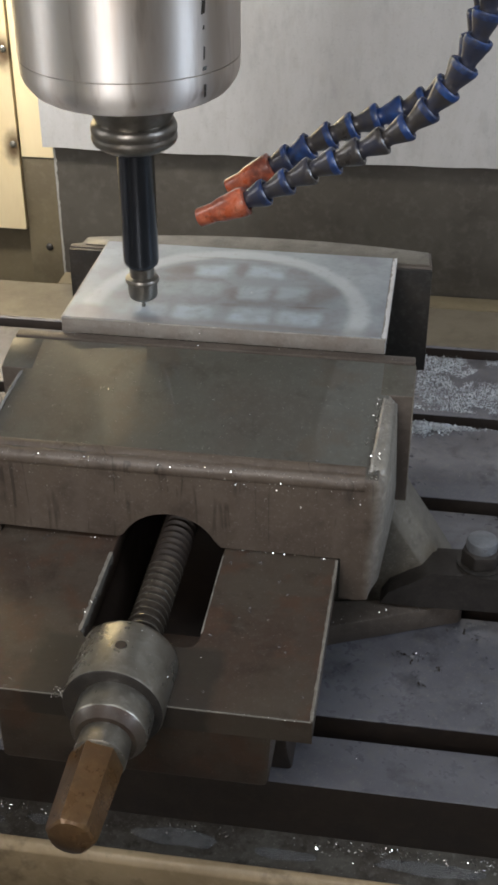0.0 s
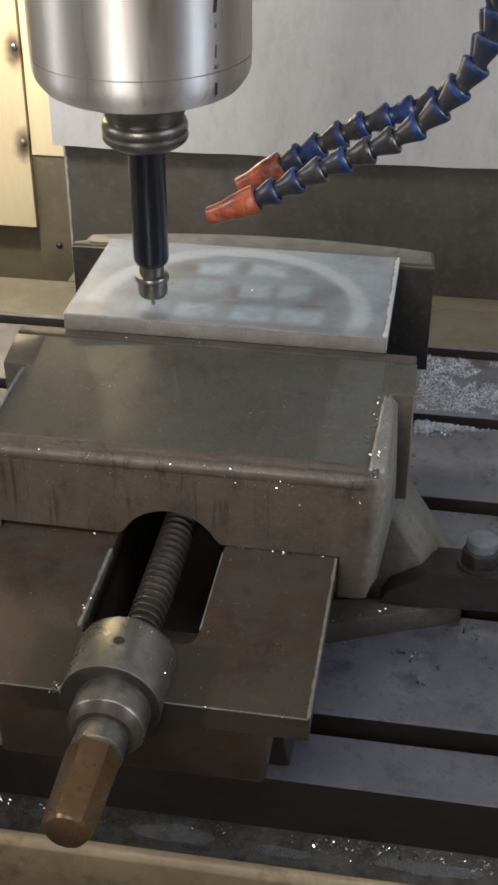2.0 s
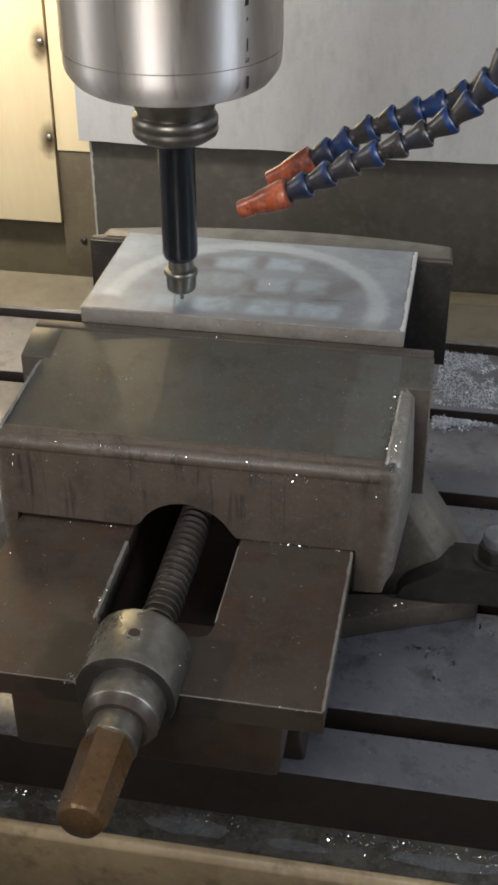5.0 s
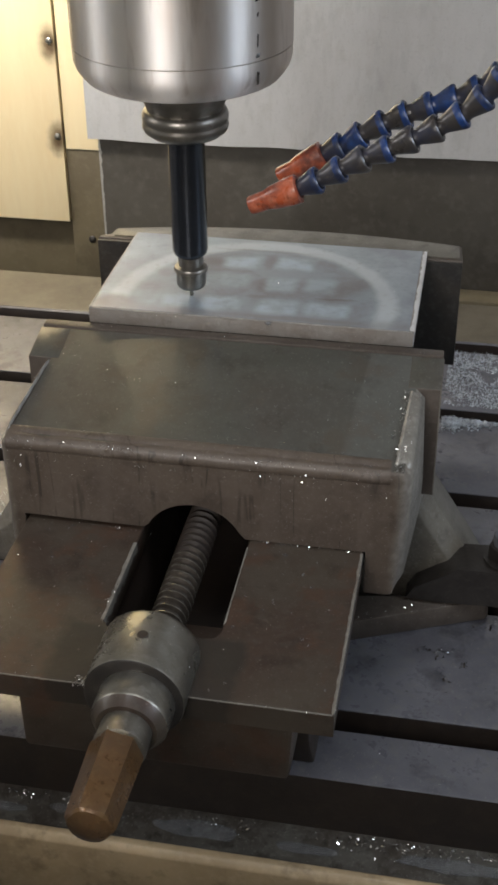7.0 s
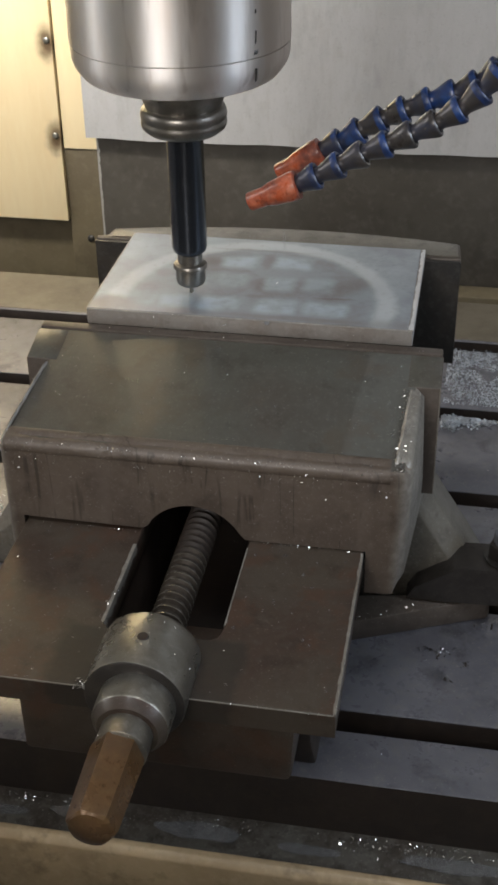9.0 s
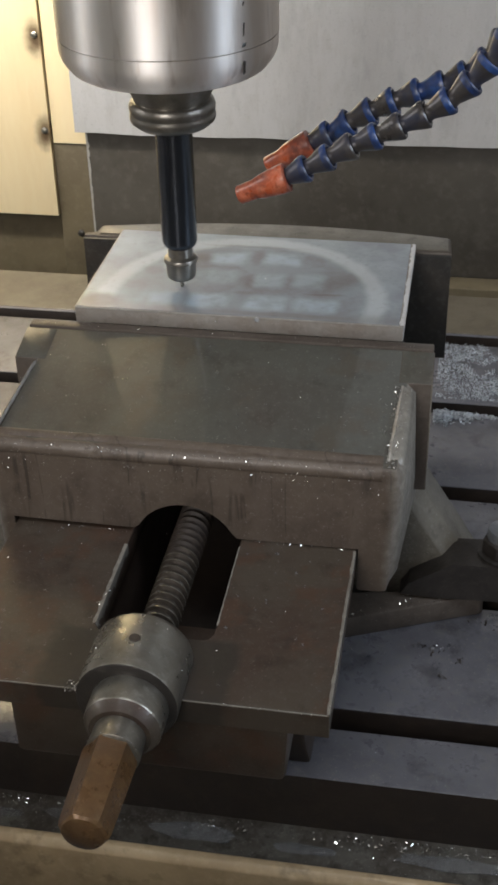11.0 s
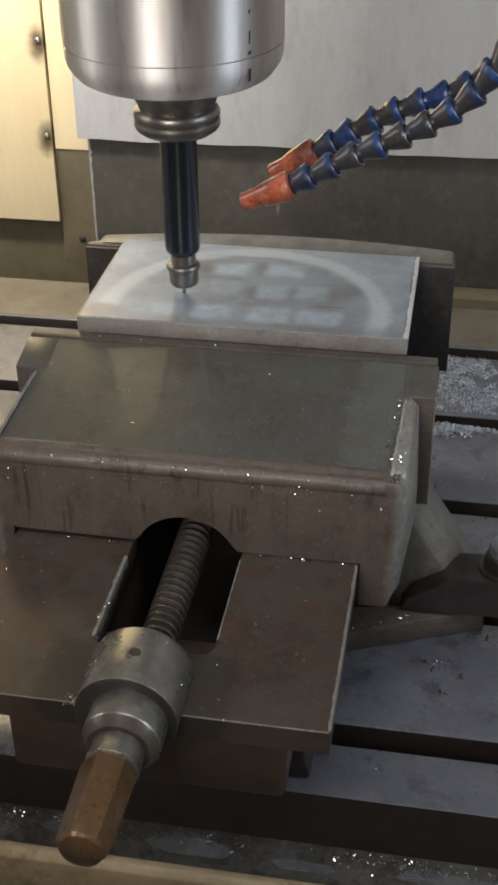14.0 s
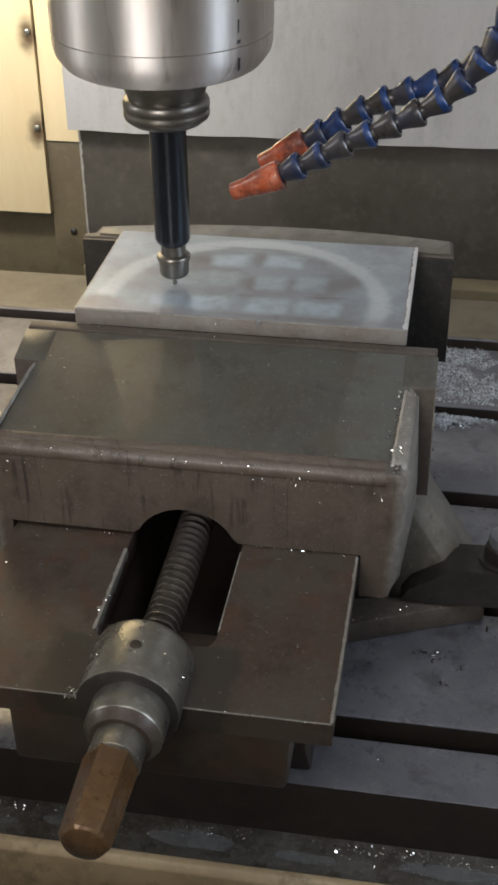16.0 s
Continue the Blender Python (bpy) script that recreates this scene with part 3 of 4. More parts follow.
def build_vise():
    vs = thing("machine_vise", (-0.0155, -0.05, 0.0), "oily brown cast iron machine vise bolted to the table", "vise")
    RIDERS.append(vs)
    # base casting: foot flange, flanks and end wall
    b = bmesh.new()
    sec = [(-0.112, 0.0), (0.086, 0.0), (0.082, 0.020), (0.078, 0.1190), (0.0262, 0.1190), (0.0262, 0.05), (-0.0555, 0.05), (-0.0555, 0.1190), (-0.101, 0.1190), (-0.105, 0.020)]
    prism(b, sec, Matrix.Translation((0, -0.208, 0)) @ XZ, 0.43, 0.003, 2)
    # near-black base paints the shade inside the screw slot
    part("base", b, GRIME_SHADE, vs)
    b = bmesh.new()
    prism(b, [(-0.101, 0.062), (0.078, 0.062), (0.082, 0.1200), (-0.101, 0.1200)], Matrix.Translation((0, -0.282, 0)) @ XZ, 0.076, 0.004, 2)
    part("end_wall", b, BED, vs)
    # flat bed with the screw slot cut in
    b = bmesh.new()
    bed = [(-0.1430, -0.2935), (0.1070, -0.2935), (0.1070, 0.2150), (0.0240, 0.2150), (0.0250, -0.2240), (0.0245, -0.2310), (0.0222, -0.2365), (0.0180, -0.2385), (-0.0500, -0.2385), (-0.0545, -0.2330), (-0.0545, 0.2150), (-0.1405, 0.2150)]
    prism(b, bed, Matrix.Translation((0, 0, 0.1193)), 0.0182)
    bmesh.ops.recalc_face_normals(b, faces=b.faces)
    bmesh.ops.bevel(b, geom=[e for e in b.edges if all(v.co.z > 0.13 for v in e.verts)], offset=0.0010, segments=2, profile=0.5, affect="EDGES")
    bd = part("bed", b, dark_patches(BED), vs, "flat brown oily bed with a long screw slot", 12)
    worn_lit_edge((0.1070, -0.2925, 0.1375), (0.1070, -0.1330, 0.1375), (-1, 0, 0), (0, 0, -1), 0.0022, 0.0090, bd, 1, FLANK)
    worn_lit_edge((-0.0545, -0.2330, 0.1375), (-0.0545, -0.1480, 0.1375), (0, 0, -1), (-1, 0, 0), 0.0095, 0.0030, bd, 2, FLANK)
    worn_lit_edge((0.0250, -0.2240, 0.1375), (0.0248, -0.1400, 0.1375), (0, 0, -1), (1, 0, 0), 0.0026, 0.0010, bd, 3, FLANK)
    worn_lit_edge((-0.1420, -0.2935, 0.1375), (0.1060, -0.2935, 0.1375), (0, 1, 0), (0, 0, -1), 0.0006, 0.0010, bd, 4, FLANK)
    # gussets from the fixed jaw down to the foot
    for sx in (1, -1):
        c = -0.0155
        b = bmesh.new()
        pr = [(0.095, 0.118), (0.1640, 0.1120), (0.1670, 0.1030), (0.1984, 0.0528), (0.2110, 0.0310), (0.2150, 0.022), (0.2150, 0.0), (0.095, 0.0)]
        prism(b, [(c + sx * x, z) for x, z in pr], Matrix.Translation((0, -0.020, 0)) @ XZ, 0.050)
        bmesh.ops.recalc_face_normals(b, faces=b.faces)
        front = [e for e in b.edges if all(v.co.y < -0.019 and v.co.z > 0.025 and abs(v.co.x - c) > 0.16 for v in e.verts)]
        bmesh.ops.bevel(b, geom=front, offset=0.0130, segments=1, profile=0.5, affect="EDGES")
        bmesh.ops.bevel(b, geom=[e for e in b.edges if e.calc_face_angle(0) > 0.3], offset=0.0014, segments=2, profile=0.5, affect="EDGES")
        part("gusset", b, GUSSET, vs, "sloping side rib")
    # movable jaw with arched mouth over the screw
    jaw_at = (-0.0155, -0.07, 0.11)
    b = bmesh.new()
    L, R, zt, zl = -0.1575, 0.1385, 0.2060, 0.1020
    arch = [(-0.0160 + 0.0378 * math.cos(a), 0.1262 + 0.0378 * math.sin(a)) for a in [math.pi * k / 20 for k in range(21)]]
    pts = [(L + 0.006, zl), (L, zl + 0.012), (L, zt - 0.007), (L + 0.006, zt), (R - 0.0065, zt), (R, zt - 0.007), (R, zl + 0.012), (R - 0.006, zl), (0.1085, zl), (0.1085, 0.1385), (arch[0][0], 0.1385)] + arch[3:-3] + [(arch[-1][0], 0.1405), (-0.1440, 0.1415), (-0.1440, zl)]
    deep, rings = 0.1202, []
    rounded = lambda w, d: w - math.sqrt(w * w - (w - d) ** 2) if d < w else 0.0
    for d in (0.0, 0.0004, 0.0014, 0.0030, 0.0052, 0.0082, 0.0120, 0.0165, deep):
        f, row = d / deep, []
        for x, z in pts:
            edge = x > 0.12 or x < -0.145
            x = max(min(x, R - rounded(0.0120, d)), L + rounded(0.0062, d))
            if z > 0.19:             # the top climbs towards the head and rounds off in front
                z += 0.0272 * f - (rounded(0.0042, d) if z > 0.2 else 0.0)
            if z < 0.13 and abs(x + 0.0125) > 0.09:      # the lips run out towards the back
                z += ((0.1180 if x > 0 else 0.1330) + (z - zl) * 0.2 - z) * f
            if edge and x > 0:       # its foot draws in towards the front corner
                x += (0.0062 * f - 0.0035 * (1 - f)) if z < 0.15 else 0.0016 * f
            elif edge:
                x += 0.0110 * f
            row.append(b.verts.new((x, -0.1320 + d, z)))
        rings.append(row)
    for p, q in zip(rings, rings[1:]):
        for k in range(len(pts)):
            n = (k + 1) % len(pts)
            b.faces.new((p[k], p[n], q[n], q[k]))
    b.faces.new(rings[0])
    b.faces.new(rings[-1])
    two_tone(b)
    jaw = part("movable_jaw", b, [lit_ends(JAW), CAST_TOP], vs, "heavy jaw block with sloping top and rounded worn edges", 50, at=jaw_at)
    # two worn rolls along the front rim
    b = bmesh.new()
    n, rows = 150, []
    prof = ((-0.1172, -0.0002), (-0.1182, 0.0005), (-0.1200, 0.0009), (-0.1222, 0.0008), (-0.1240, 0.0004), (-0.1252, 0.0001), (-0.1262, 0.0003), (-0.1280, 0.0008), (-0.1300, 0.0003), (-0.1316, -0.0014), (-0.1325, -0.0038), (-0.1327, -0.0060), (-0.1323, -0.0078), (-0.1314, -0.0090))
    for k in range(n + 1):
        x = L + 0.005 + (R - L - 0.0205) * k / n
        row = []
        for i, (y, h) in enumerate(prof):
            d = noise.noise(Vector((x * 45, i * 0.5, 3.0))) * 0.0005 + noise.noise(Vector((x * 240, i * 0.8, 9.0))) * 0.0003
            e = 0.0 if i in (0, len(prof) - 1) else 1.0
            row.append(b.verts.new((x, y - d * e, 0.2060 + (y + 0.132) * 0.2267 + h * (0.1 if k in (0, n) and h > 0 else 1) + d * e)))
        rows.append(row)
    for p, q in zip(rows, rows[1:]):
        for i in range(len(prof) - 1):
            b.faces.new((p[i], p[i + 1], q[i + 1], q[i]))
    part("front_rim", b, JAW, jaw, "two worn rolls along the rim", 60)
    # scoured raised ribs on the two ends of the top
    for sx, xa, xb, wa, wb in ((1, 0.1290, 0.1240, 0.0100, 0.0140), (-1, -0.1440, -0.1530, 0.0030, 0.0035)):
        b = bmesh.new()
        n = 44
        rows = []
        for k in range(n + 1):
            f = k / n
            y = -0.0475 - f * 0.0835
            x, w = xa + (xb - xa) * f, wa + (wb - wa) * f
            z = 0.2060 + (y + 0.132) * 0.2267
            g = (0.05, 0.55, 0.85)[k] if k < 3 else min(1.0, (n - k) / 7)
            row = []
            for i, (u, h) in enumerate(((0.0, -0.0003), (0.06, 0.0018), (0.20, 0.0024), (0.34, 0.0012), (0.55, 0.0010), (0.80, 0.0004), (1.0, -0.0045), (1.03, -0.0095))):
                d = noise.noise(Vector((i * 3.1, k * 0.7, sx * 2.0))) * 0.0007 + noise.noise(Vector((i * 2.0, k * 0.21, sx * 5.0))) * 0.0007
                if i == 0:
                    d *= 1.2
                row.append(b.verts.new((x + sx * w * u * (0.35 + 0.65 * g) + d, y, z + (h + d * 0.8) * g - (0.001 if k < 3 else 0.0045) * (1 - g))))
            rows.append(row)
        for p, q in zip(rows, rows[1:]):
            for i in range(7):
                face = b.faces.new((p[i], p[i + 1], q[i + 1], q[i]))
                face.material_index = 1 if i in (0, 1) else 0
        part("side_rib", b, [FLANK, CAST_PALE], jaw, "scoured bare rib", 60)
    for xa, xb in ((-0.1620, -0.1380), (0.1272, 0.1510)):
        b = bmesh.new()
        box(b, xa, xb, -0.0458, -0.0120, 0.1330, 0.2257, 0.0)
        for v in b.verts:
            if v.co.z > 0.2 and v.co.y > -0.03:
                v.co.z = 0.2334
        bmesh.ops.bevel(b, geom=list(b.edges), offset=0.0005, segments=2, profile=0.5, affect="EDGES")
        two_tone(b)
        part("jaw_ear", b, [CAST, CAST_TOP], jaw, "upright ear at the end of the jaw")
    worn_lit_edge((0.1510, -0.0456, 0.2255), (0.1510, -0.0456, 0.1335), (-1, 0, 0), (0, 1, 0), 0.0012, 0.0010, jaw, 6, FLANK)
    b = bmesh.new()
    box(b, -0.1614, 0.1500, -0.0104, -0.0002, 0.1450, 0.2345, 0.0012)
    part("jaw_plate", b, CAST, jaw, "hardened steel jaw plate")
    # fixed jaw
    bow = [(x, 0.1955 - 0.68 * (x - 0.024) ** 2) for x in [0.1550 - 0.3085 * k / 14 for k in range(15)]]
    b = bmesh.new()
    prism(b, [(-0.1640, 0.1530), (0.1570, 0.1530)] + bow + [(-0.1550, 0.1620), (-0.1640, 0.1585)], Matrix.Translation((0, 0, 0.1375)), 0.1010)
    bmesh.ops.recalc_face_normals(b, faces=b.faces)
    bmesh.ops.bevel(b, geom=[e for e in b.edges if all(v.co.z > 0.2 for v in e.verts)], offset=0.0022, segments=2, profile=0.5, affect="EDGES")
    fj = part("fixed_jaw", b, CAST, vs, "upright fixed jaw with a bowed back", at=(-0.004, 0.17, 0.14))
    b = bmesh.new()
    prism(b, [(-0.1500, 0.1560), (0.1540, 0.1560)] + [(x * 0.985, y - 0.0025) for x, y in bow], Matrix.Translation((0, 0, 0.2386)), 0.0010, 0.0004)
    part("top_land", b, GUSSET, fj)
    b = bmesh.new()
    box(b, -0.1640, 0.1570, 0.1490, 0.1528, 0.1400, 0.2368, 0.0008)
    part("jaw_plate", b, DARK, fj, "dark steel jaw plate")
    # screw, nut collar and hexagon
    build_screw(vs)


def front_tone(b, y):
    """Darker second material on the faces in front of y."""
    for f in b.faces:
        if f.calc_center_median().y < y:
            f.material_index = 1


def build_screw(vs):
    b = bmesh.new()
    r, pitch = 0.0125, 0.0070
    steps = 24
    # one continuous helical ridge
    turns = 25
    rows = []
    per = [(-0.5, 0.79), (-0.24, 0.79), (-0.07, 1.0), (0.07, 1.0), (0.24, 0.79)]
    n = turns * steps
    for k in range(n + 1):
        a = 2 * math.pi * k / steps
        rows.append([b.verts.new((AX + 0.0010 + r * s * math.cos(a), -0.236 + pitch * (k / steps + o), AZ + r * s * math.sin(a))) for o, s in per])
    for p, q in zip(rows, rows[1:]):
        for k in range(len(per) - 1):
            # turns behind y -0.168 are coloured dark as the jaw's shadow
            b.faces.new((p[k], p[k + 1], q[k + 1], q[k])).material_index = 2 if p[0].co.y > -0.168 else (1 if k == 2 else 0)
    for k in range(n + 1 - steps):
        if k + 1 + steps <= n:
            b.faces.new((rows[k][-1], rows[k + steps][0], rows[k + steps + 1][0], rows[k + 1][-1])).material_index = 2 if rows[k][0].co.y > -0.168 else 0
    screw = part("screw", b, [THREAD, STEEL, GRIME_SHADE], vs, "threaded screw, bright near the collar, jaw shadow painted dark behind", 30, at=(AX, -0.2, AZ))
    m = Matrix.Translation((AX, 0, AZ)) @ AXIS_Y
    b = bmesh.new()
    lathe(b, [(0, -0.0500), (0.0098, -0.0500), (0.0098, -0.236), (0, -0.236)], m, 24)
    part("core", b, THREAD, screw)
    b = bmesh.new()
    lathe(b, [(0.0, -0.2560), (0.0306, -0.2560), (0.0316, -0.2572), (0.0320, -0.2600), (0.0320, -0.3015), (0.0315, -0.3032), (0.0302, -0.3040), (0.0, -0.3041)], Matrix.Translation((AX - 0.0025, 0, AZ)) @ AXIS_Y, 56)
    front_tone(b, -0.3026)
    part("collar", b, [COLLAR, TAR], screw, "turned steel collar with an oil hole", 35)
    b = bmesh.new()
    lathe(b, [(0.0, 0.0003), (0.0034, 0.0004), (0.0042, -0.0010), (0, -0.0020)], Matrix.Translation((-0.0135, -0.2800, AZ + 0.0320)), 20)
    part("oil_hole", b, GRIME_SHADE, screw, "dark oil hole")
    b = bmesh.new()
    lathe(b, [(0.0, -0.3030), (0.0236, -0.3030), (0.0240, -0.3048), (0.0240, -0.3215), (0.0234, -0.3230), (0.0190, -0.3290), (0, -0.3292)], m, 48)
    front_tone(b, -0.3235)
    part("thrust_ring", b, [COLLAR, BED], screw, "", 35)
    b = bmesh.new()
    lathe(b, [(0.0, -0.3280), (0.0158, -0.3280), (0.0162, -0.3440), (0.0150, -0.3450), (0, -0.3450)], m, 40)
    part("neck", b, COLLAR, screw)
    b = bmesh.new()
    rings = []
    for y, ap, cap in ((-0.3440, 0.0138, 0.0160), (-0.3465, 0.0142, 1), (-0.3975, 0.0129, 1), (-0.4005, 0.0128, 0.0143), (-0.4022, 0.0120, 0.0122), (-0.4036, 0.0110, 0.0088), (-0.4046, 0.0100, 0.0052), (-0.4050, 0.0100, 0.0020)):
        row = []
        for k in range(36):
            a = 2 * math.pi * k / 36
            r = min(ap / math.cos((a % (math.pi / 3)) - math.pi / 6), cap)
            row.append(b.verts.new((AX + r * math.cos(a - 0.20) - 0.0012, y, AZ + r * math.sin(a - 0.20))))
        rings.append(row)
    for p, q in zip(rings, rings[1:]):
        for k in range(36):
            b.faces.new((p[k], p[(k + 1) % 36], q[(k + 1) % 36], q[k]))
    b.faces.new(rings[0])
    b.faces.new(rings[-1])
    part("hexagon", b, HEX, screw, "rust brown hexagon drive end", 18)


# ---------------------------------------------------------------- plate
def build_plate():
    wp = thing("steel_plate", (0, 0.074, 0.2340), "thick steel plate filmed with milky coolant, clamped in the vise", "plate")
    RIDERS.append(wp)
    b = bmesh.new()
    box(b, -0.1265, 0.1265, 0.0, 0.1485, 0.2340, 0.2470, 0.0007, 2)
    bmesh.ops.recalc_face_normals(b, faces=b.faces)
    # end faces take the painted lit tone
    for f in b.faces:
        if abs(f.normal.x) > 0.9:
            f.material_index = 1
    pl = part("plate", b, [PLATE_SIDE, PLATE_LIT_END], wp, "plate with sawn edges")
    # thin pale strips paint the highlights along the plate's rims
    worn_lit_edge((-0.1262, 0.0, 0.2470), (0.1262, 0.0, 0.2470), (0, 1, 0), (0, 0, -1), 0.0010, 0.0010, pl, 11)
    worn_lit_edge((-0.1265, 0.001, 0.2470), (-0.1265, 0.1480, 0.2470), (1, 0, 0), (0, 0, -1), 0.0011, 0.0008, pl, 12)
    # wide pale strip paints the light caught by the right rim
    worn_lit_edge((0.1265, 0.001, 0.2470), (0.1265, 0.1480, 0.2470), (-1, 0, 0), (0, 0, -1), 0.0036, 0.0100, pl, 13, PLATE_LIT_END)
    b = bmesh.new()
    box(b, -0.1255, 0.1228, 0.0012, 0.1475, 0.2466, 0.2475, 0.0003, 1)
    ob = part("film", b, FILM, wp, "milky coolant film with a pale arch and square fields", at=(0, 0.074, 0.2470))
    for y0 in (0.006, 0.130):
        pb = thing("parallel_bar", (0, y0 + 0.005, 0.1376), "ground steel parallel under the plate", "parallel bar", "parallels under the plate")
        RIDERS.append(pb)
        b = bmesh.new()
        box(b, -0.075, 0.075, y0, y0 + 0.010, 0.1376, 0.2339, 0.0006, 1)
        part("bar", b, STEEL, pb)


# ---------------------------------------------------------------- clamps
def build_clamp():
    cl = thing("strap_clamp", (0.20, -0.012, 0.0), "tarry black strap clamp with a hexagon nut, holding the vise", "clamp")
    RIDERS.append(cl)
    b = bmesh.new()
    prism(b, [(0.136, 0.024), (0.143, 0.036), (0.158, 0.046), (0.176, 0.058), (0.300, 0.058), (0.300, 0.028), (0.195, 0.0245), (0.160, 0.0225)], Matrix.Translation((0, -0.039, 0)) @ XZ, 0.0360)
    bmesh.ops.subdivide_edges(b, edges=list(b.edges), cuts=3, use_grid_fill=True)
    for v in b.verts:
        d = noise.noise(v.co * 70.0) * 0.0016
        v.co += Vector((d, d * 0.6, d if v.co.z > 0.03 else 0.0))
    part("strap", b, TAR, cl, "", 60)
    b = bmesh.new()
    lathe(b, [(0.0, 0.0565), (0.0185, 0.0565), (0.0190, 0.0610), (0, 0.0610)], Matrix.Translation((0.2145, -0.0190, 0)), 32)
    part("washer", b, DARK, cl)
    b = bmesh.new()
    prism(b, [(0.0165 * math.cos(math.pi / 3 * k + 0.2), 0.0165 * math.sin(math.pi / 3 * k + 0.2)) for k in range(6)], Matrix.Translation((0.2145, -0.0190, 0.0610)), 0.0130, 0.0018, 2)
    part("nut", b, TAR, cl)
    b = bmesh.new()
    lathe(b, [(0, 0.0735), (0.0125, 0.0735), (0.0127, 0.0800), (0.0118, 0.0822), (0.0090, 0.0832), (0, 0.0834)], Matrix.Translation((0.2145, -0.0175, 0)), 32)
    part("stud_end", b, STUD, cl, "wet grey stud end")
    b = bmesh.new()
    box(b, 0.262, 0.298, -0.036, -0.006, 0.0, 0.0270, 0.002)
    part("heel_block", b, TAR, cl)
    br = thing("steel_strip", (0.14, -0.045, 0.0), "loose oily steel bar strewn with chips beside the vise foot", "bar")
    RIDERS.append(br)
    b = bmesh.new()
    prism(b, [(0.0880, -0.0755), (0.1940, -0.0300), (0.2010, -0.0278), (0.2042, -0.0240), (0.2040, -0.0212), (0.1880, -0.0210), (0.0880, -0.0400)], Matrix.Identity(4), 0.0205, 0.0016, 2)
    bmesh.ops.recalc_face_normals(b, faces=b.faces)
    for f in b.faces:
        f.material_index = 0 if f.normal.z > 0.4 else 1
    part("bar", b, [GUSSET, CAST], br)


# ---------------------------------------------------------------- spindle
SX, SY = -0.0664, 0.0272


def build_spindle():
    sp = thing("spindle_head", (SX, SY, 0.425), "shiny worn steel spindle nose above the plate", "spindle")
    m = Matrix.Translation((SX, SY, 0))
    b = bmesh.new()
    lathe(b, [(0.0, 0.4206), (0.0330, 0.4206), (0.0620, 0.4208), (0.0662, 0.4218), (0.0700, 0.4240), (0.0733, 0.4278), (0.0763, 0.4322), (0.0778, 0.4370), (0.0781, 0.4400), (0.0781, 0.4466), (0, 0.4466)], m, 96)
    part("nose_cap", b, CHROME, sp, "bevelled bright nose ring", 35)
    b = bmesh.new()
    lathe(b, [(0, 0.4469), (0.0775, 0.4469), (0.0785, 0.4477), (0.0788, 0.62), (0, 0.62)], m, 96)
    part("housing", b, CHROME, sp, "turned bright housing")
    # unseen head above the housing, added to give the wet jaw a dark reflection
    b = bmesh.new()
    box(b, -0.29, 0.24, -0.10, 0.606, 0.6205, 1.15, 0.012)
    part("head_casting", b, ROOM, sp, "grey painted head casting")
    # shallow worn seam down the housing
    b = bmesh.new()
    a = radians(-37)
    for k in range(9):
        z = 0.436 + k * 0.0135 + 0.002 * math.sin(k * 2.3)
        w = 0.0014 + 0.0008 * math.sin(k * 1.9)
        c = Vector((SX + 0.0784 * math.cos(a), SY + 0.0784 * math.sin(a), z))
        t = Vector((-math.sin(a), math.cos(a), 0))
        o = Vector((math.cos(a), math.sin(a), 0)) * 0.0011
        h = 0.0030 + 0.0016 * math.cos(k * 3.1)
        v = [b.verts.new(c + t * dx * w + Vector((0, 0, dz * h)) + o * q) for dx, dz, q in ((-1, -1, 0.2), (0.6, -0.8, 0.2), (1, 0.9, 0.2), (-0.5, 1, 0.2), (0, 0, 0.9))]
        for p, q in ((0, 1), (1, 2), (2, 3), (3, 0)):
            b.faces.new((v[p], v[q], v[4]))
    part("scuffs", b, DARK, sp, "dark oily scuffs down the housing")
    holder = thing("tool_holder", (SX, SY, 0.376), "steel tool holder with grooved flange and slim black shank", "tool holder")
    b = bmesh.new()
    lathe(b, [(0, 0.4205), (0.0312, 0.4205), (0.0315, 0.4195), (0.0315, 0.4085), (0.0300, 0.4035), (0.0284, 0.4005), (0.0278, 0.3985), (0, 0.3985)], m, 64)
    part("drive_ring", b, FLANGE, holder)
    b = bmesh.new()
    lathe(b, [(0, 0.3985), (0.0282, 0.3985), (0.0306, 0.3972), (0.0317, 0.3945), (0.0318, 0.3915), (0.0312, 0.3900), (0.0311, 0.3890), (0.0316, 0.3878), (0.0317, 0.3850), (0.0306, 0.3825), (0.0260, 0.3790), (0.0200, 0.3770), (0.0165, 0.3760), (0, 0.3760)], m, 64)
    part("flange", b, FLANGE, holder, "worn steel flange with a grip groove")
    b = bmesh.new()
    lathe(b, [(0, 0.3760), (0.0150, 0.3760), (0.0138, 0.3740), (0.0138, 0.2880), (0.0128, 0.2845), (0.0100, 0.2820), (0, 0.2820)], m, 48)
    part("shank", b, SHANK, holder, "black oxide shank")
    b = bmesh.new()
    lathe(b, [(0, 0.2820), (0.0098, 0.2820), (0.0096, 0.2745), (0.0126, 0.2732), (0.0133, 0.2718), (0.0133, 0.2702), (0.0117, 0.2692), (0.0115, 0.2590), (0.0108, 0.2570), (0.0092, 0.2556), (0, 0.2556)], m, 48)
    part("collet_nut", b, FLANGE, holder, "bright collet nut")
    b = bmesh.new()
    steps = 16
    rings = []
    for k in range(steps + 1):
        z = 0.2557 - k * (0.0084 / steps)
        rings.append([b.verts.new((SX + (0.0016 if j % 2 else 0.0010) * math.cos(j * math.pi / 4 + k * 0.2), SY + (0.0016 if j % 2 else 0.0010) * math.sin(j * math.pi / 4 + k * 0.2), z)) for j in range(8)])
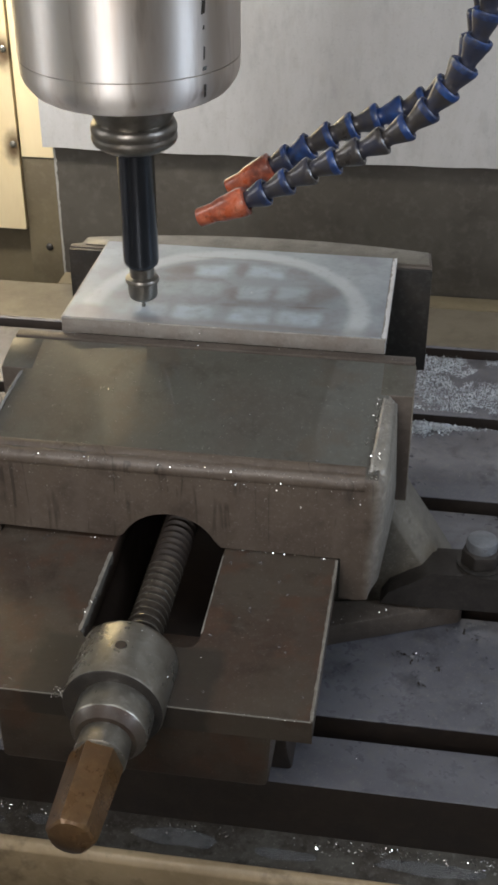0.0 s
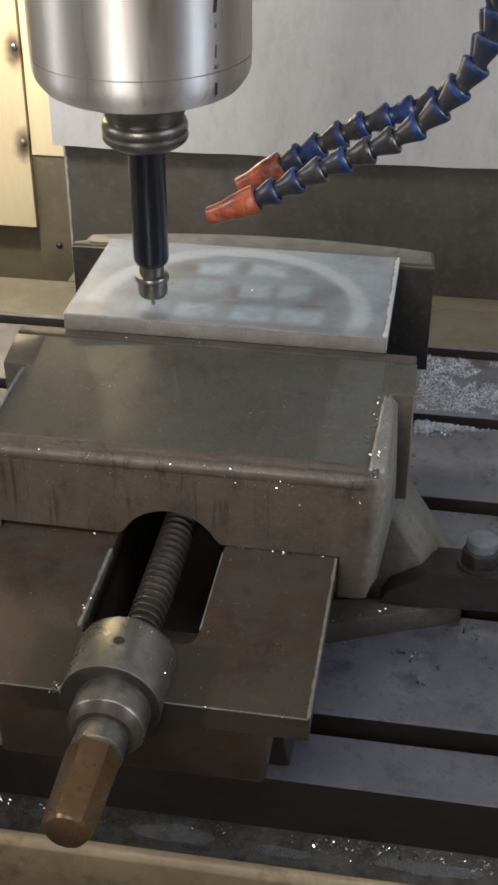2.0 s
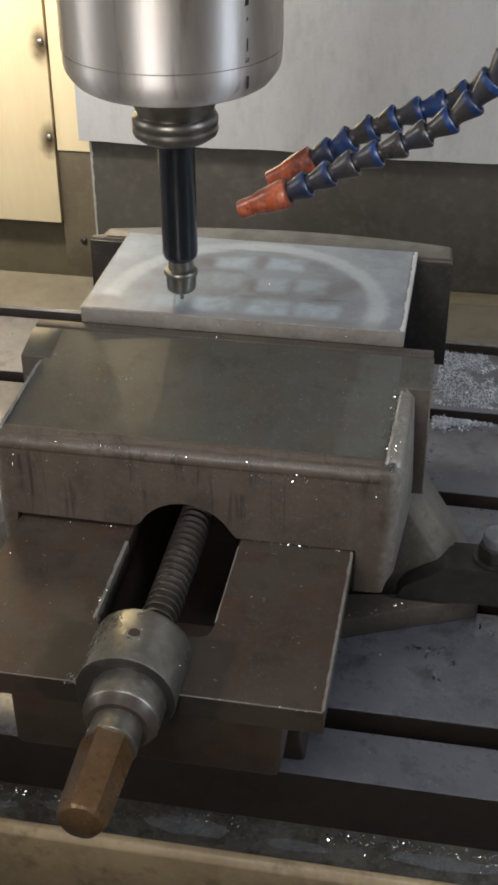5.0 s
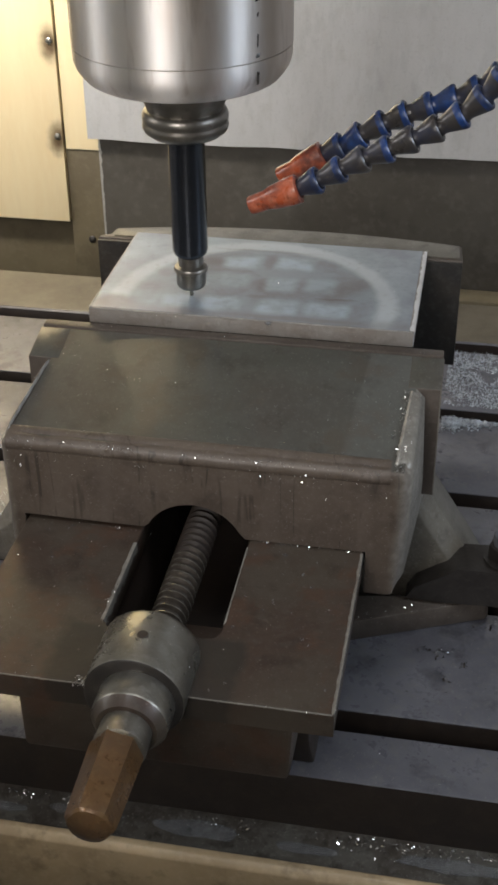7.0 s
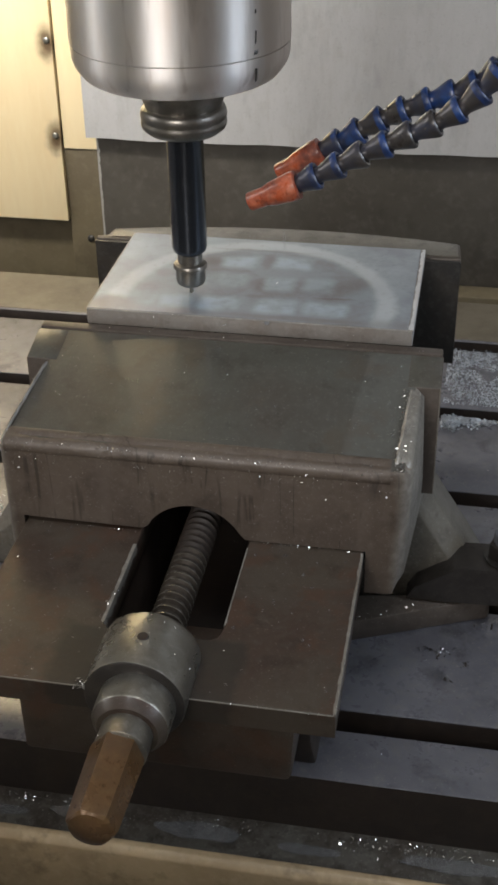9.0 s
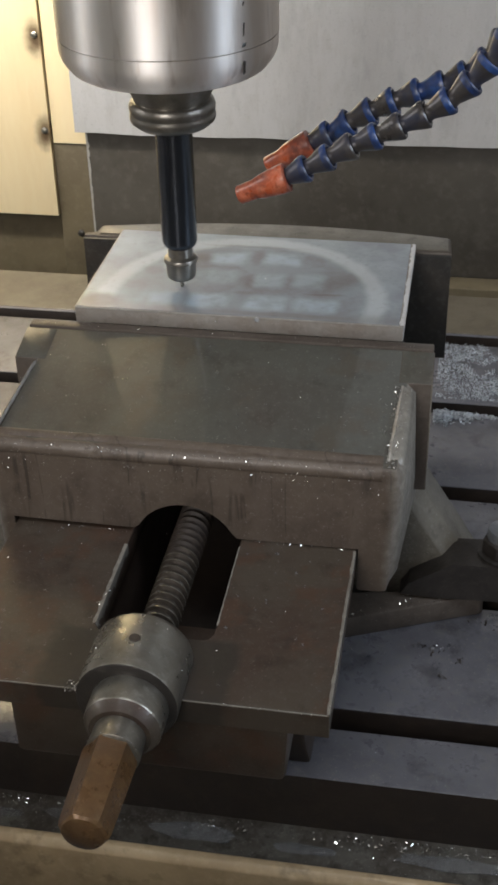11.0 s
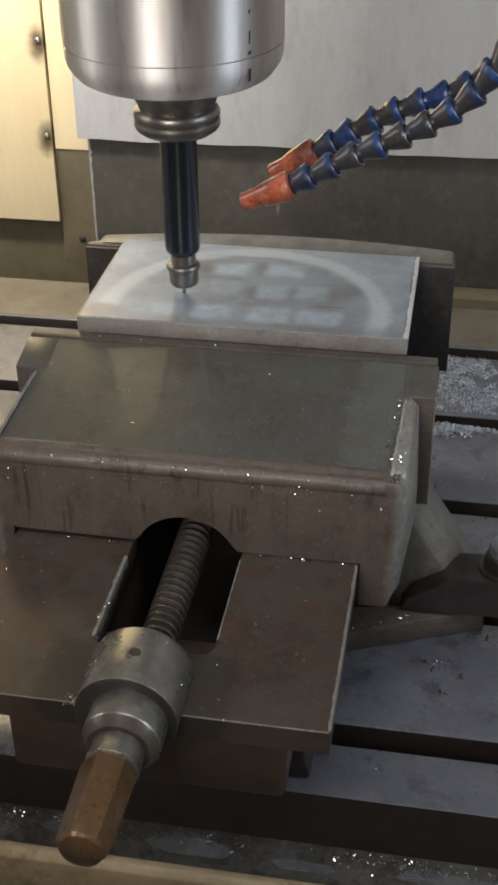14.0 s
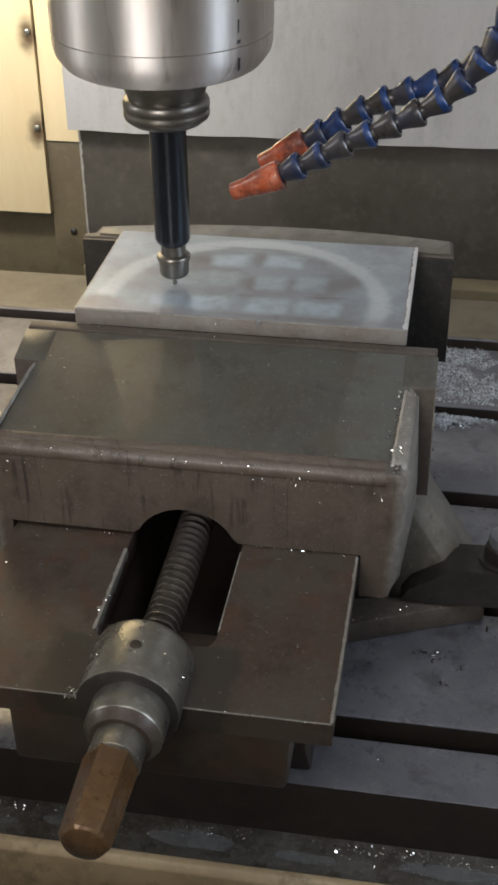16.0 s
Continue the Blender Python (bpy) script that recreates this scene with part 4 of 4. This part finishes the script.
    for p, q in zip(rings, rings[1:]):
        for j in range(8):
            b.faces.new((p[j], p[(j + 1) % 8], q[(j + 1) % 8], q[j]))
    b.faces.new(rings[-1])
    part("end_mill", b, STEEL, holder, "thin fluted end mill")


# ---------------------------------------------------------------- coolant hoses
def smooth_path(pts, step):
    """Evenly spaced points along a rounded line through pts."""
    P = [Vector(p) for p in pts]
    dense = []
    for i in range(len(P) - 1):
        a, b_, c, d = P[max(i - 1, 0)], P[i], P[i + 1], P[min(i + 2, len(P) - 1)]
        for k in range(20):
            t = k / 20
            dense.append(0.5 * ((2 * b_) + (c - a) * t + (2 * a - 5 * b_ + 4 * c - d) * t * t + (3 * b_ - a - 3 * c + d) * t ** 3))
    dense.append(P[-1])
    out, acc = [dense[0]], 0.0
    for p, q in zip(dense, dense[1:]):
        acc += (q - p).length
        if acc >= step:
            out.append(q)
            acc -= step
    return out


def along(p, q):
    """A frame at p with z towards q."""
    z = (q - p).normalized()
    return Matrix.Translation(p) @ z.to_track_quat("Z", "Y").to_matrix().to_4x4()


def build_hose(pts, tone, label, girth=1.0):
    hs = thing("coolant_hose", pts[-1], label, "coolant hose", "coolant hoses")
    rise = lambda x: min(1.0, max(0.0, (x - 0.09) / 0.06))
    P = smooth_path([(x + 0.0005 * tone + (0.0060 if tone else 0.0012) * rise(x), y, z + 0.001 - 0.0010 * tone - (0.0030 if tone else 0.0) * rise(x)) for x, y, z in pts], 0.0170)
    a, c = P[0], P[2]
    # orange round nozzle
    m = along(c, a)
    L = (c - a).length
    b = bmesh.new()
    lathe(b, [(0.0030, L), (0.0050, L), (0.0056, L - 0.001), (0.0057, L - 0.012), (0.0070, L - 0.017), (0.0080, 0.008), (0.0086, 0.002), (0.0084, -0.001), (0.006, -0.002), (0.003, 0.004), (0.0030, L)], m, 28)
    b.transform(m @ Matrix.Diagonal((1.16, 1.16, 1, 1)) @ m.inverted())
    part("nozzle", b, ORANGE, hs, "grimy orange round nozzle")
    for k in range(2, len(P) - 1):
        m = along(P[k], P[k + 1])
        b = bmesh.new()
        # ball end, waist and bell socket with a raised rim
        lathe(b, [(0.0030, -0.0050), (0.0045, -0.0048), (0.0056, -0.0020), (0.0052, 0.0012), (0.0053, 0.0024), (0.0066, 0.0066), (0.0084, 0.0122), (0.0089, 0.0142), (0.0088, 0.0160), (0.0080, 0.0168), (0.0068, 0.0166), (0.0056, 0.0140), (0.0030, 0.0120)], m, 28)
        b.transform(m @ Matrix.Diagonal((girth, girth, 1, 1)) @ m.inverted())
        inv = m.inverted()
        for f in b.faces:
            if (inv @ f.calc_center_median()).z > 0.0095:
                f.material_index = 1
        part("hose_link", b, [BLUE if (k + tone) % 4 == 1 and tone else GREY_PLASTIC, GREY_PLASTIC if k in (4, 6, 7) and not tone else BLUE], hs)


def build_hoses():
    build_hose([(-0.0008, -0.067, 0.3635), (0.0174, -0.067, 0.3715), (0.0359, -0.067, 0.3796), (0.0509, -0.067, 0.3880), (0.0658, -0.067, 0.3962), (0.0804, -0.067, 0.4038), (0.0966, -0.067, 0.4113), (0.1132, -0.067, 0.4198), (0.1280, -0.067, 0.4285), (0.1415, -0.067, 0.4392), (0.1527, -0.067, 0.4527), (0.1636, -0.067, 0.4676), (0.1705, -0.067, 0.4834), (0.1748, -0.067, 0.4987), (0.1770, -0.067, 0.5200), (0.1780, -0.067, 0.5600), (0.1780, -0.067, 0.6215)], 0, "blue and grey jointed coolant hose with an orange nozzle", 1.04)
    build_hose([(0.0075, -0.004, 0.3630), (0.0215, -0.004, 0.3712), (0.0360, -0.004, 0.3797), (0.0520, -0.004, 0.3880), (0.0657, -0.004, 0.3973), (0.0812, -0.004, 0.4059), (0.0964, -0.004, 0.4137), (0.1114, -0.004, 0.4209), (0.1263, -0.004, 0.4276), (0.1408, -0.004, 0.4365), (0.1530, -0.004, 0.4482), (0.1610, -0.004, 0.4632), (0.1662, -0.004, 0.4795), (0.1690, -0.004, 0.4982), (0.1705, -0.004, 0.5300), (0.1710, -0.004, 0.6215)], 2, "blue jointed coolant hose bent behind the other, orange nozzle", 1.14)


# ---------------------------------------------------------------- swarf and splashes
def flakes(name, spots, label, material=None, flat=0.5, seed=1):
    """Small bent metal flakes: spots are (x, y, z, size)."""
    rng = random.Random(seed)
    verts, faces = [], []
    for x, y, z, size in spots:
        m = pose(x, y, z, rng.gauss(0, 60 * (1 - flat) + 8), rng.gauss(0, 60 * (1 - flat) + 8), rng.uniform(0, 360))
        l, w, k = size * rng.uniform(0.5, 1.2), size * rng.uniform(0.15, 0.45), size * rng.uniform(0.1, 0.5)
        o = len(verts)
        for px, pz in ((-1, 0), (0, 1), (1, 0)):
            for py in (-1, 1):
                verts.append(m @ Vector((px * l * 0.5, py * w * 0.5 * (1 - 0.4 * abs(px)), pz * k + 0.0002)))
        faces += [(o, o + 2, o + 3, o + 1), (o + 2, o + 4, o + 5, o + 3)]
    me = bpy.data.meshes.new(name)
    me.from_pydata(verts, [], faces)
    me.materials.append(material or CHIP)
    ob = new(name, me)
    RIDERS.append(ob)
    return tagged(ob, label, "metal chips", kind="stuff")


def beads(name, spots, label, category, material):
    """Small flattened drops and crumbs: spots are (x, y, z, radius)."""
    rng = random.Random(5)
    verts, faces = [], []
    for x, y, z, r in spots:
        o = len(verts)
        e = rng.uniform(0.85, 1.2)
        t = rng.uniform(0, 3)
        for ring, (rr, h) in enumerate(((0.9, 0.0), (0.95, 0.45), (0.6, 0.85))):
            for k in range(7):
                a = 2 * math.pi * k / 7
                u, v = rr * r * e * math.cos(a), rr * r / e * math.sin(a)
                verts.append((x + u * math.cos(t) - v * math.sin(t), y + u * math.sin(t) + v * math.cos(t), z + h * r))
        verts.append((x, y, z + 0.98 * r))
        for ring in range(2):
            for k in range(7):
                faces.append((o + ring * 7 + k, o + ring * 7 + (k + 1) % 7, o + ring * 7 + 7 + (k + 1) % 7, o + ring * 7 + 7 + k))
        for k in range(7):
            faces.append((o + 14 + k, o + 14 + (k + 1) % 7, o + 21))
    me = bpy.data.meshes.new(name)
    me.from_pydata(verts, [], faces)
    me.materials.append(material)
    for p in me.polygons:
        p.use_smooth = True
    ob = new(name, me)
    RIDERS.append(ob)
    return tagged(ob, label, category, kind="stuff")


def jaw_top_z(y):
    return 0.2060 + (y + 0.132) * 0.2267


def build_chips():
    R = random.Random(11)
    # drift of wet chips between the two rear slots
    sp = []
    while len(sp) < 7600:
        x, y = R.uniform(0.150, 0.42), R.uniform(0.312, 0.432)
        d = noise.noise(Vector((x * 28, y * 28, 0.3))) + 0.5 * noise.noise(Vector((x * 70, y * 70, 2)))
        edge = max(0.0, (x - 0.18) * 6.0)
        if d > -0.34 + edge * R.uniform(0.5, 1.1):
            sp.append((x, y, R.uniform(0, 0.0024), R.uniform(0.0007, 0.0034)))
    for k in range(1700):
        x = 0.150 + abs(R.gauss(0, 0.026))
        reach = max(0.15, 1 - (x - 0.15) * 11) * (0.8 + 0.6 * noise.noise(Vector((x * 90, 0, 0))))
        y = 0.2838 - abs(R.gauss(0, 0.013)) * reach
        sp.append((x, y, R.uniform(0, 0.006) * reach, R.uniform(0.0012, 0.0044)))
    flakes("chip_drift", sp, "drift of wet silvery chips on the table", MUSH, seed=2)
    # chips beside the vise on the other side
    sp = [(-0.225 + R.gauss(0, 0.03), 0.035 + R.gauss(0, 0.035), R.uniform(0, 0.003), R.uniform(0.001, 0.004)) for _ in range(700)]
    sp = [q for q in sp if q[0] < -0.125 and all(abs(q[1] - c) > 0.0135 for c in SLOTS)]
    flakes("chip_heap", sp, "wet silvery chips beside the vise foot", MUSH, seed=3)
    # sparse chips over the table
    sp = []
    while len(sp) < 330:
        x, y = R.uniform(-0.5, 0.4), R.uniform(-0.215, 0.54)
        if all(abs(y - c) > 0.0125 for c in SLOTS) and not (-0.14 < x < 0.11):
            sp.append((x, y, 0.0, R.uniform(0.0005, 0.0018)))
    flakes("table_chips", sp, "scattered fine chips on the wet table", seed=4)
    # clumps in the coolant channel
    sp = []
    for cx, n, w in ((0.12, 60, 0.012), (0.165, 160, 0.022), (0.225, 130, 0.020), (-0.13, 60, 0.012), (-0.09, 26, 0.008), (0.0, 40, 0.014), (0.03, 30, 0.01)):
        sp += [(cx + R.gauss(0, w), -0.2245 - abs(R.gauss(0, 0.006)), -0.0520 + R.uniform(0, 0.003), R.uniform(0.0008, 0.003)) for _ in range(n)]
    sp += [(R.uniform(-0.4, 0.4), R.uniform(-0.2480, -0.222), -0.0530, R.uniform(0.0005, 0.0018)) for _ in range(120)]
    flakes("channel_chips", sp, "wet chips washed along the coolant channel", seed=5)
    # glitter on the vise: chips, many of them standing in for glints of wet drops
    sp = [(R.uniform(-0.15, 0.126), y, jaw_top_z(y), R.uniform(0.0004, 0.0014)) for y in [R.uniform(-0.126, -0.02) for _ in range(60)]]
    sp += [(R.uniform(-0.150, 0.120), -0.1290 + R.gauss(0, 0.0030), 0.2062, R.uniform(0.0005, 0.0018)) for _ in range(420)]
    sp += [(R.uniform(-0.153, 0.122), -0.1330, 0.2003 - abs(R.gauss(0, 0.008)), R.uniform(0.0006, 0.0018)) for _ in range(200)]
    sp += [(0.128 + R.gauss(0, 0.003), R.uniform(-0.130, -0.05), 0, R.uniform(0.0006, 0.0024)) for _ in range(240)]
    sp = [(x, y, z if z else jaw_top_z(y) + 0.0012, r) for x, y, z, r in sp]
    sp += [(-0.0805 + R.gauss(0, 0.004), -0.0615 + R.gauss(0, 0.002), jaw_top_z(-0.0615), R.uniform(0.0008, 0.0022)) for _ in range(12)]
    sp += [(R.uniform(-0.136, 0.105), -0.1325 - abs(R.gauss(0, 0.0016)), 0.1378, R.uniform(0.0005, 0.0016)) for _ in range(110)]
    sp += [(x, y, 0.1376, r) for x, y, r in [(R.uniform(-0.137, 0.106), R.uniform(-0.292, -0.135), R.uniform(0.0004, 0.0012)) for _ in range(60)] if not (-0.056 < x < 0.025)]
    sp += [(-0.0500 + R.gauss(0, 0.003), -0.2930 + R.gauss(0, 0.0025), 0.1380 + R.uniform(0, 0.002), R.uniform(0.0006, 0.0022)) for _ in range(60)]
    sp += [(-0.056 + R.gauss(0, 0.002), R.uniform(-0.24, -0.19), 0.1378, R.uniform(0.0005, 0.0018)) for _ in range(40)]
    sp += [(0.1392 + R.gauss(0, 0.0006), R.uniform(-0.112, -0.05), R.uniform(0.14, 0.205), R.uniform(0.0005, 0.0016)) for _ in range(90)]
    sp += [(R.uniform(0.030, 0.106), -0.1335 + R.gauss(0, 0.0004), 0.1385 + R.uniform(0, 0.0008), R.uniform(0.0008, 0.0018)) for _ in range(60)]
    sp += [(R.uniform(0.026, 0.106), -0.2936, 0.1372 + R.gauss(0, 0.0006), R.uniform(0.0005, 0.0013)) for _ in range(40)]
    sp += [(0.1072, R.uniform(-0.29, -0.135), 0.1372 + R.gauss(0, 0.0006), R.uniform(0.0005, 0.0015)) for _ in range(50)]
    for _ in range(130):
        a, y = R.uniform(0.3, 2.8), R.uniform(-0.302, -0.257)
        sp.append((AX - 0.0025 + 0.0323 * math.cos(a), y, AZ + 0.0323 * math.sin(a), R.uniform(0.0004, 0.0011)))
    for _ in range(26):
        a = R.uniform(0.3, 2.8)
        sp.append((AX + 0.0162 * math.cos(a), -0.3445 + R.gauss(0, 0.001), AZ + 0.0162 * math.sin(a), R.uniform(0.0005, 0.0016)))
    flakes("vise_chips_and_glints", sp, "fine bright chips on the oily vise, many added as wet glints", seed=6)
    sp = [(R.uniform(-0.124, 0.124), -0.0006, R.uniform(0.2345, 0.2465), R.uniform(0.0005, 0.0013)) for _ in range(40)]
    sp += [(R.uniform(-0.12, 0.12), R.uniform(0.004, 0.145), 0.2476, R.uniform(0.0003, 0.0009)) for _ in range(30)]
    sp += [(R.uniform(-0.155, 0.148), R.uniform(-0.0100, -0.002), 0.2346, R.uniform(0.0005, 0.0014)) for _ in range(45)]
    flakes("plate_chips", sp, "fine chips along the plate edge", seed=7)
    sp = []
    for _ in range(170):
        x = 0.090 + 0.108 * R.random() ** 1.3
        f = (x - 0.088) / 0.106
        y0, y1 = -0.0745 + 0.0455 * f, -0.0410 + 0.0190 * f
        sp.append((x, y0 + (y1 - y0) * R.random() ** 1.6, 0.0206, R.uniform(0.0005, 0.0020)))
    flakes("bar_chips", sp, "wet chips strewn over the loose bar", seed=8)
    # dark wet crumbs on the table in front of the strap
    sp = []
    for cx, cy, n, w in ((0.168, -0.074, 26, 0.0075), (0.158, -0.073, 10, 0.004), (0.186, -0.086, 7, 0.004), (0.176, -0.104, 6, 0.003), (0.215, -0.040, 16, 0.008)):
        sp += [(cx + R.gauss(0, w), cy + R.gauss(0, w * 0.4), 0, R.choice((0.0006, 0.0009, 0.0012, 0.0022)) * R.uniform(0.8, 1.2)) for _ in range(n)]
    sp += [(R.uniform(0.12, 0.30), R.uniform(-0.147, -0.08), 0, R.uniform(0.0004, 0.0011)) for _ in range(16)]
    sp = [(x, y, z, 2.3 * r) for x, y, z, r in sp]
    flakes("coolant_crumbs", sp, "dark wet crumbs of swarf on the table", GRIME_SHADE, 0.25, 9)
    # slivers added as the crumbs' wet glints
    flakes("crumb_glints", [(x + 0.001, y, 0.0006, 0.0010) for x, y, z, r in sp[::6]], "glints added as bright slivers among the dark crumbs", seed=10)
    sp = [(R.uniform(0.10, 0.30), R.uniform(-0.147, -0.03), 0, R.uniform(0.0005, 0.0014)) for _ in range(40)]
    sp += [(R.uniform(-0.15, 0.126), y, jaw_top_z(y), R.uniform(0.0004, 0.0013)) for y in [R.uniform(-0.126, -0.02) for _ in range(90)]]
    sp += [(x, R.uniform(-0.292, -0.135), 0.1375, R.uniform(0.0004, 0.0012)) for x in [R.choice((R.uniform(-0.136, -0.06), R.uniform(0.026, 0.105))) for _ in range(60)]]
    sp += [(0.211, -0.029, 0, 0.0034), (0.2165, -0.0285, 0, 0.0024), (0.224, -0.0245, 0, 0.0026), (0.1995, -0.0345, 0, 0.0018), (0.166, -0.0745, 0, 0.0024), (0.173, -0.0725, 0, 0.0018)]
    beads("coolant_drops", sp, "small clear coolant drops on iron", "droplets", WATER)


def build_puddles():
    """Shallow irregular pools left in the coolant channel and on the table."""
    b = bmesh.new()
    for k, (cx, cy, rx, ry, z) in enumerate(((0.006, -0.2365, 0.034, 0.0075, -0.0532), (-0.085, -0.2350, 0.028, 0.006, -0.0531), (0.085, -0.2400, 0.026, 0.0045, -0.0535), (0.190, -0.2370, 0.040, 0.006, -0.0533), (-0.150, -0.2400, 0.024, 0.005, -0.0535))):
        ring = []
        for i in range(36):
            a = 2 * math.pi * i / 36
            q = 1 + 0.35 * noise.noise(Vector((math.cos(a) * 1.6, math.sin(a) * 1.6, k * 4.0))) + 0.15 * noise.noise(Vector((math.cos(a) * 5, math.sin(a) * 5, k * 4.0)))
            ring.append((math.cos(a) * q, math.sin(a) * q))
        low = [b.verts.new((cx + u * rx, cy + v * ry, z)) for u, v in ring]
        top = [b.verts.new((cx + u * rx * 0.97, cy + v * ry * 0.93, z + 0.0006)) for u, v in ring]
        b.faces.new(top)
        for i in range(36):
            b.faces.new((low[i], low[(i + 1) % 36], top[(i + 1) % 36], top[i]))
    ob = part("coolant_puddles", b, WATER)
    RIDERS.append(ob)
    tagged(ob, "shallow clear coolant pools in the channel", "puddle", kind="stuff")


# falling drops: time of release
FALLS = [0.53, 0.93, 1.21, 7.70, 8.90, 12.30, 13.92, 14.42, 15.13]
TIP = Vector((0.0130, -0.0035, 0.3600))
DROPS = []


def build_drops():
    for t0 in FALLS:
        b = bmesh.new()
        bmesh.ops.create_uvsphere(b, u_segments=14, v_segments=10, radius=0.0015)
        ob = part("coolant_drop", b, WATER)
        ob.location = TIP
        tagged(ob, "falling milky coolant drop from the nozzle", "droplet", "drops from the nozzle")
        DROPS.append((ob, t0))


build_room()
build_enclosure()
build_back()
build_table()
build_vise()
build_plate()
build_clamp()
build_spindle()
build_hoses()
build_chips()
build_puddles()
build_drops()


# ---------------------------------------------------------------- movement
def feed(t):
    """Where the table stands: first along x, then y, then back along x."""
    x = -3.08 * min(t, 4.97) if t < 13.45 else -15.31 + 3.15 * (t - 13.45)
    y = 0.0 if t < 4.97 else -2.86 * (min(t, 13.45) - 4.97)
    return Vector((x / 1000, y / 1000, 0))


def motions():
    times = sorted({k / 2 for k in range(33)} | {4.8, 4.9, 4.97, 5.1, 5.2, 13.3, 13.4, 13.45, 13.6, 13.7})
    for ob in RIDERS:
        base = ob.location.copy()
        walk(ob, [(t, Matrix.Translation(base + feed(t))) for t in times])
    # each drop hangs in the nozzle, falls freely and then lies in the film on the plate
    floor = 0.2470
    fall = math.sqrt(2 * (TIP.z - floor) / 9.81)
    for ob, t0 in DROPS:
        rows = [(0.0, Matrix.Translation(TIP)), (max(t0 - 0.1, 0.05), Matrix.Translation(TIP))]
        for k in range(int(fall * 30) + 1):
            dt = k / 30
            rows.append((t0 + dt, Matrix.Translation(TIP - Vector((0, 0, 4.905 * dt * dt)))))
        land = t0 + (int(fall * 30) + 1) / 30
        rows += [(t, Matrix.Translation(Vector((TIP.x, TIP.y, floor)) + feed(t) - feed(land))) for t in [land] + [u for u in times if u > land + 0.1]]
        walk(ob, rows)


motions()
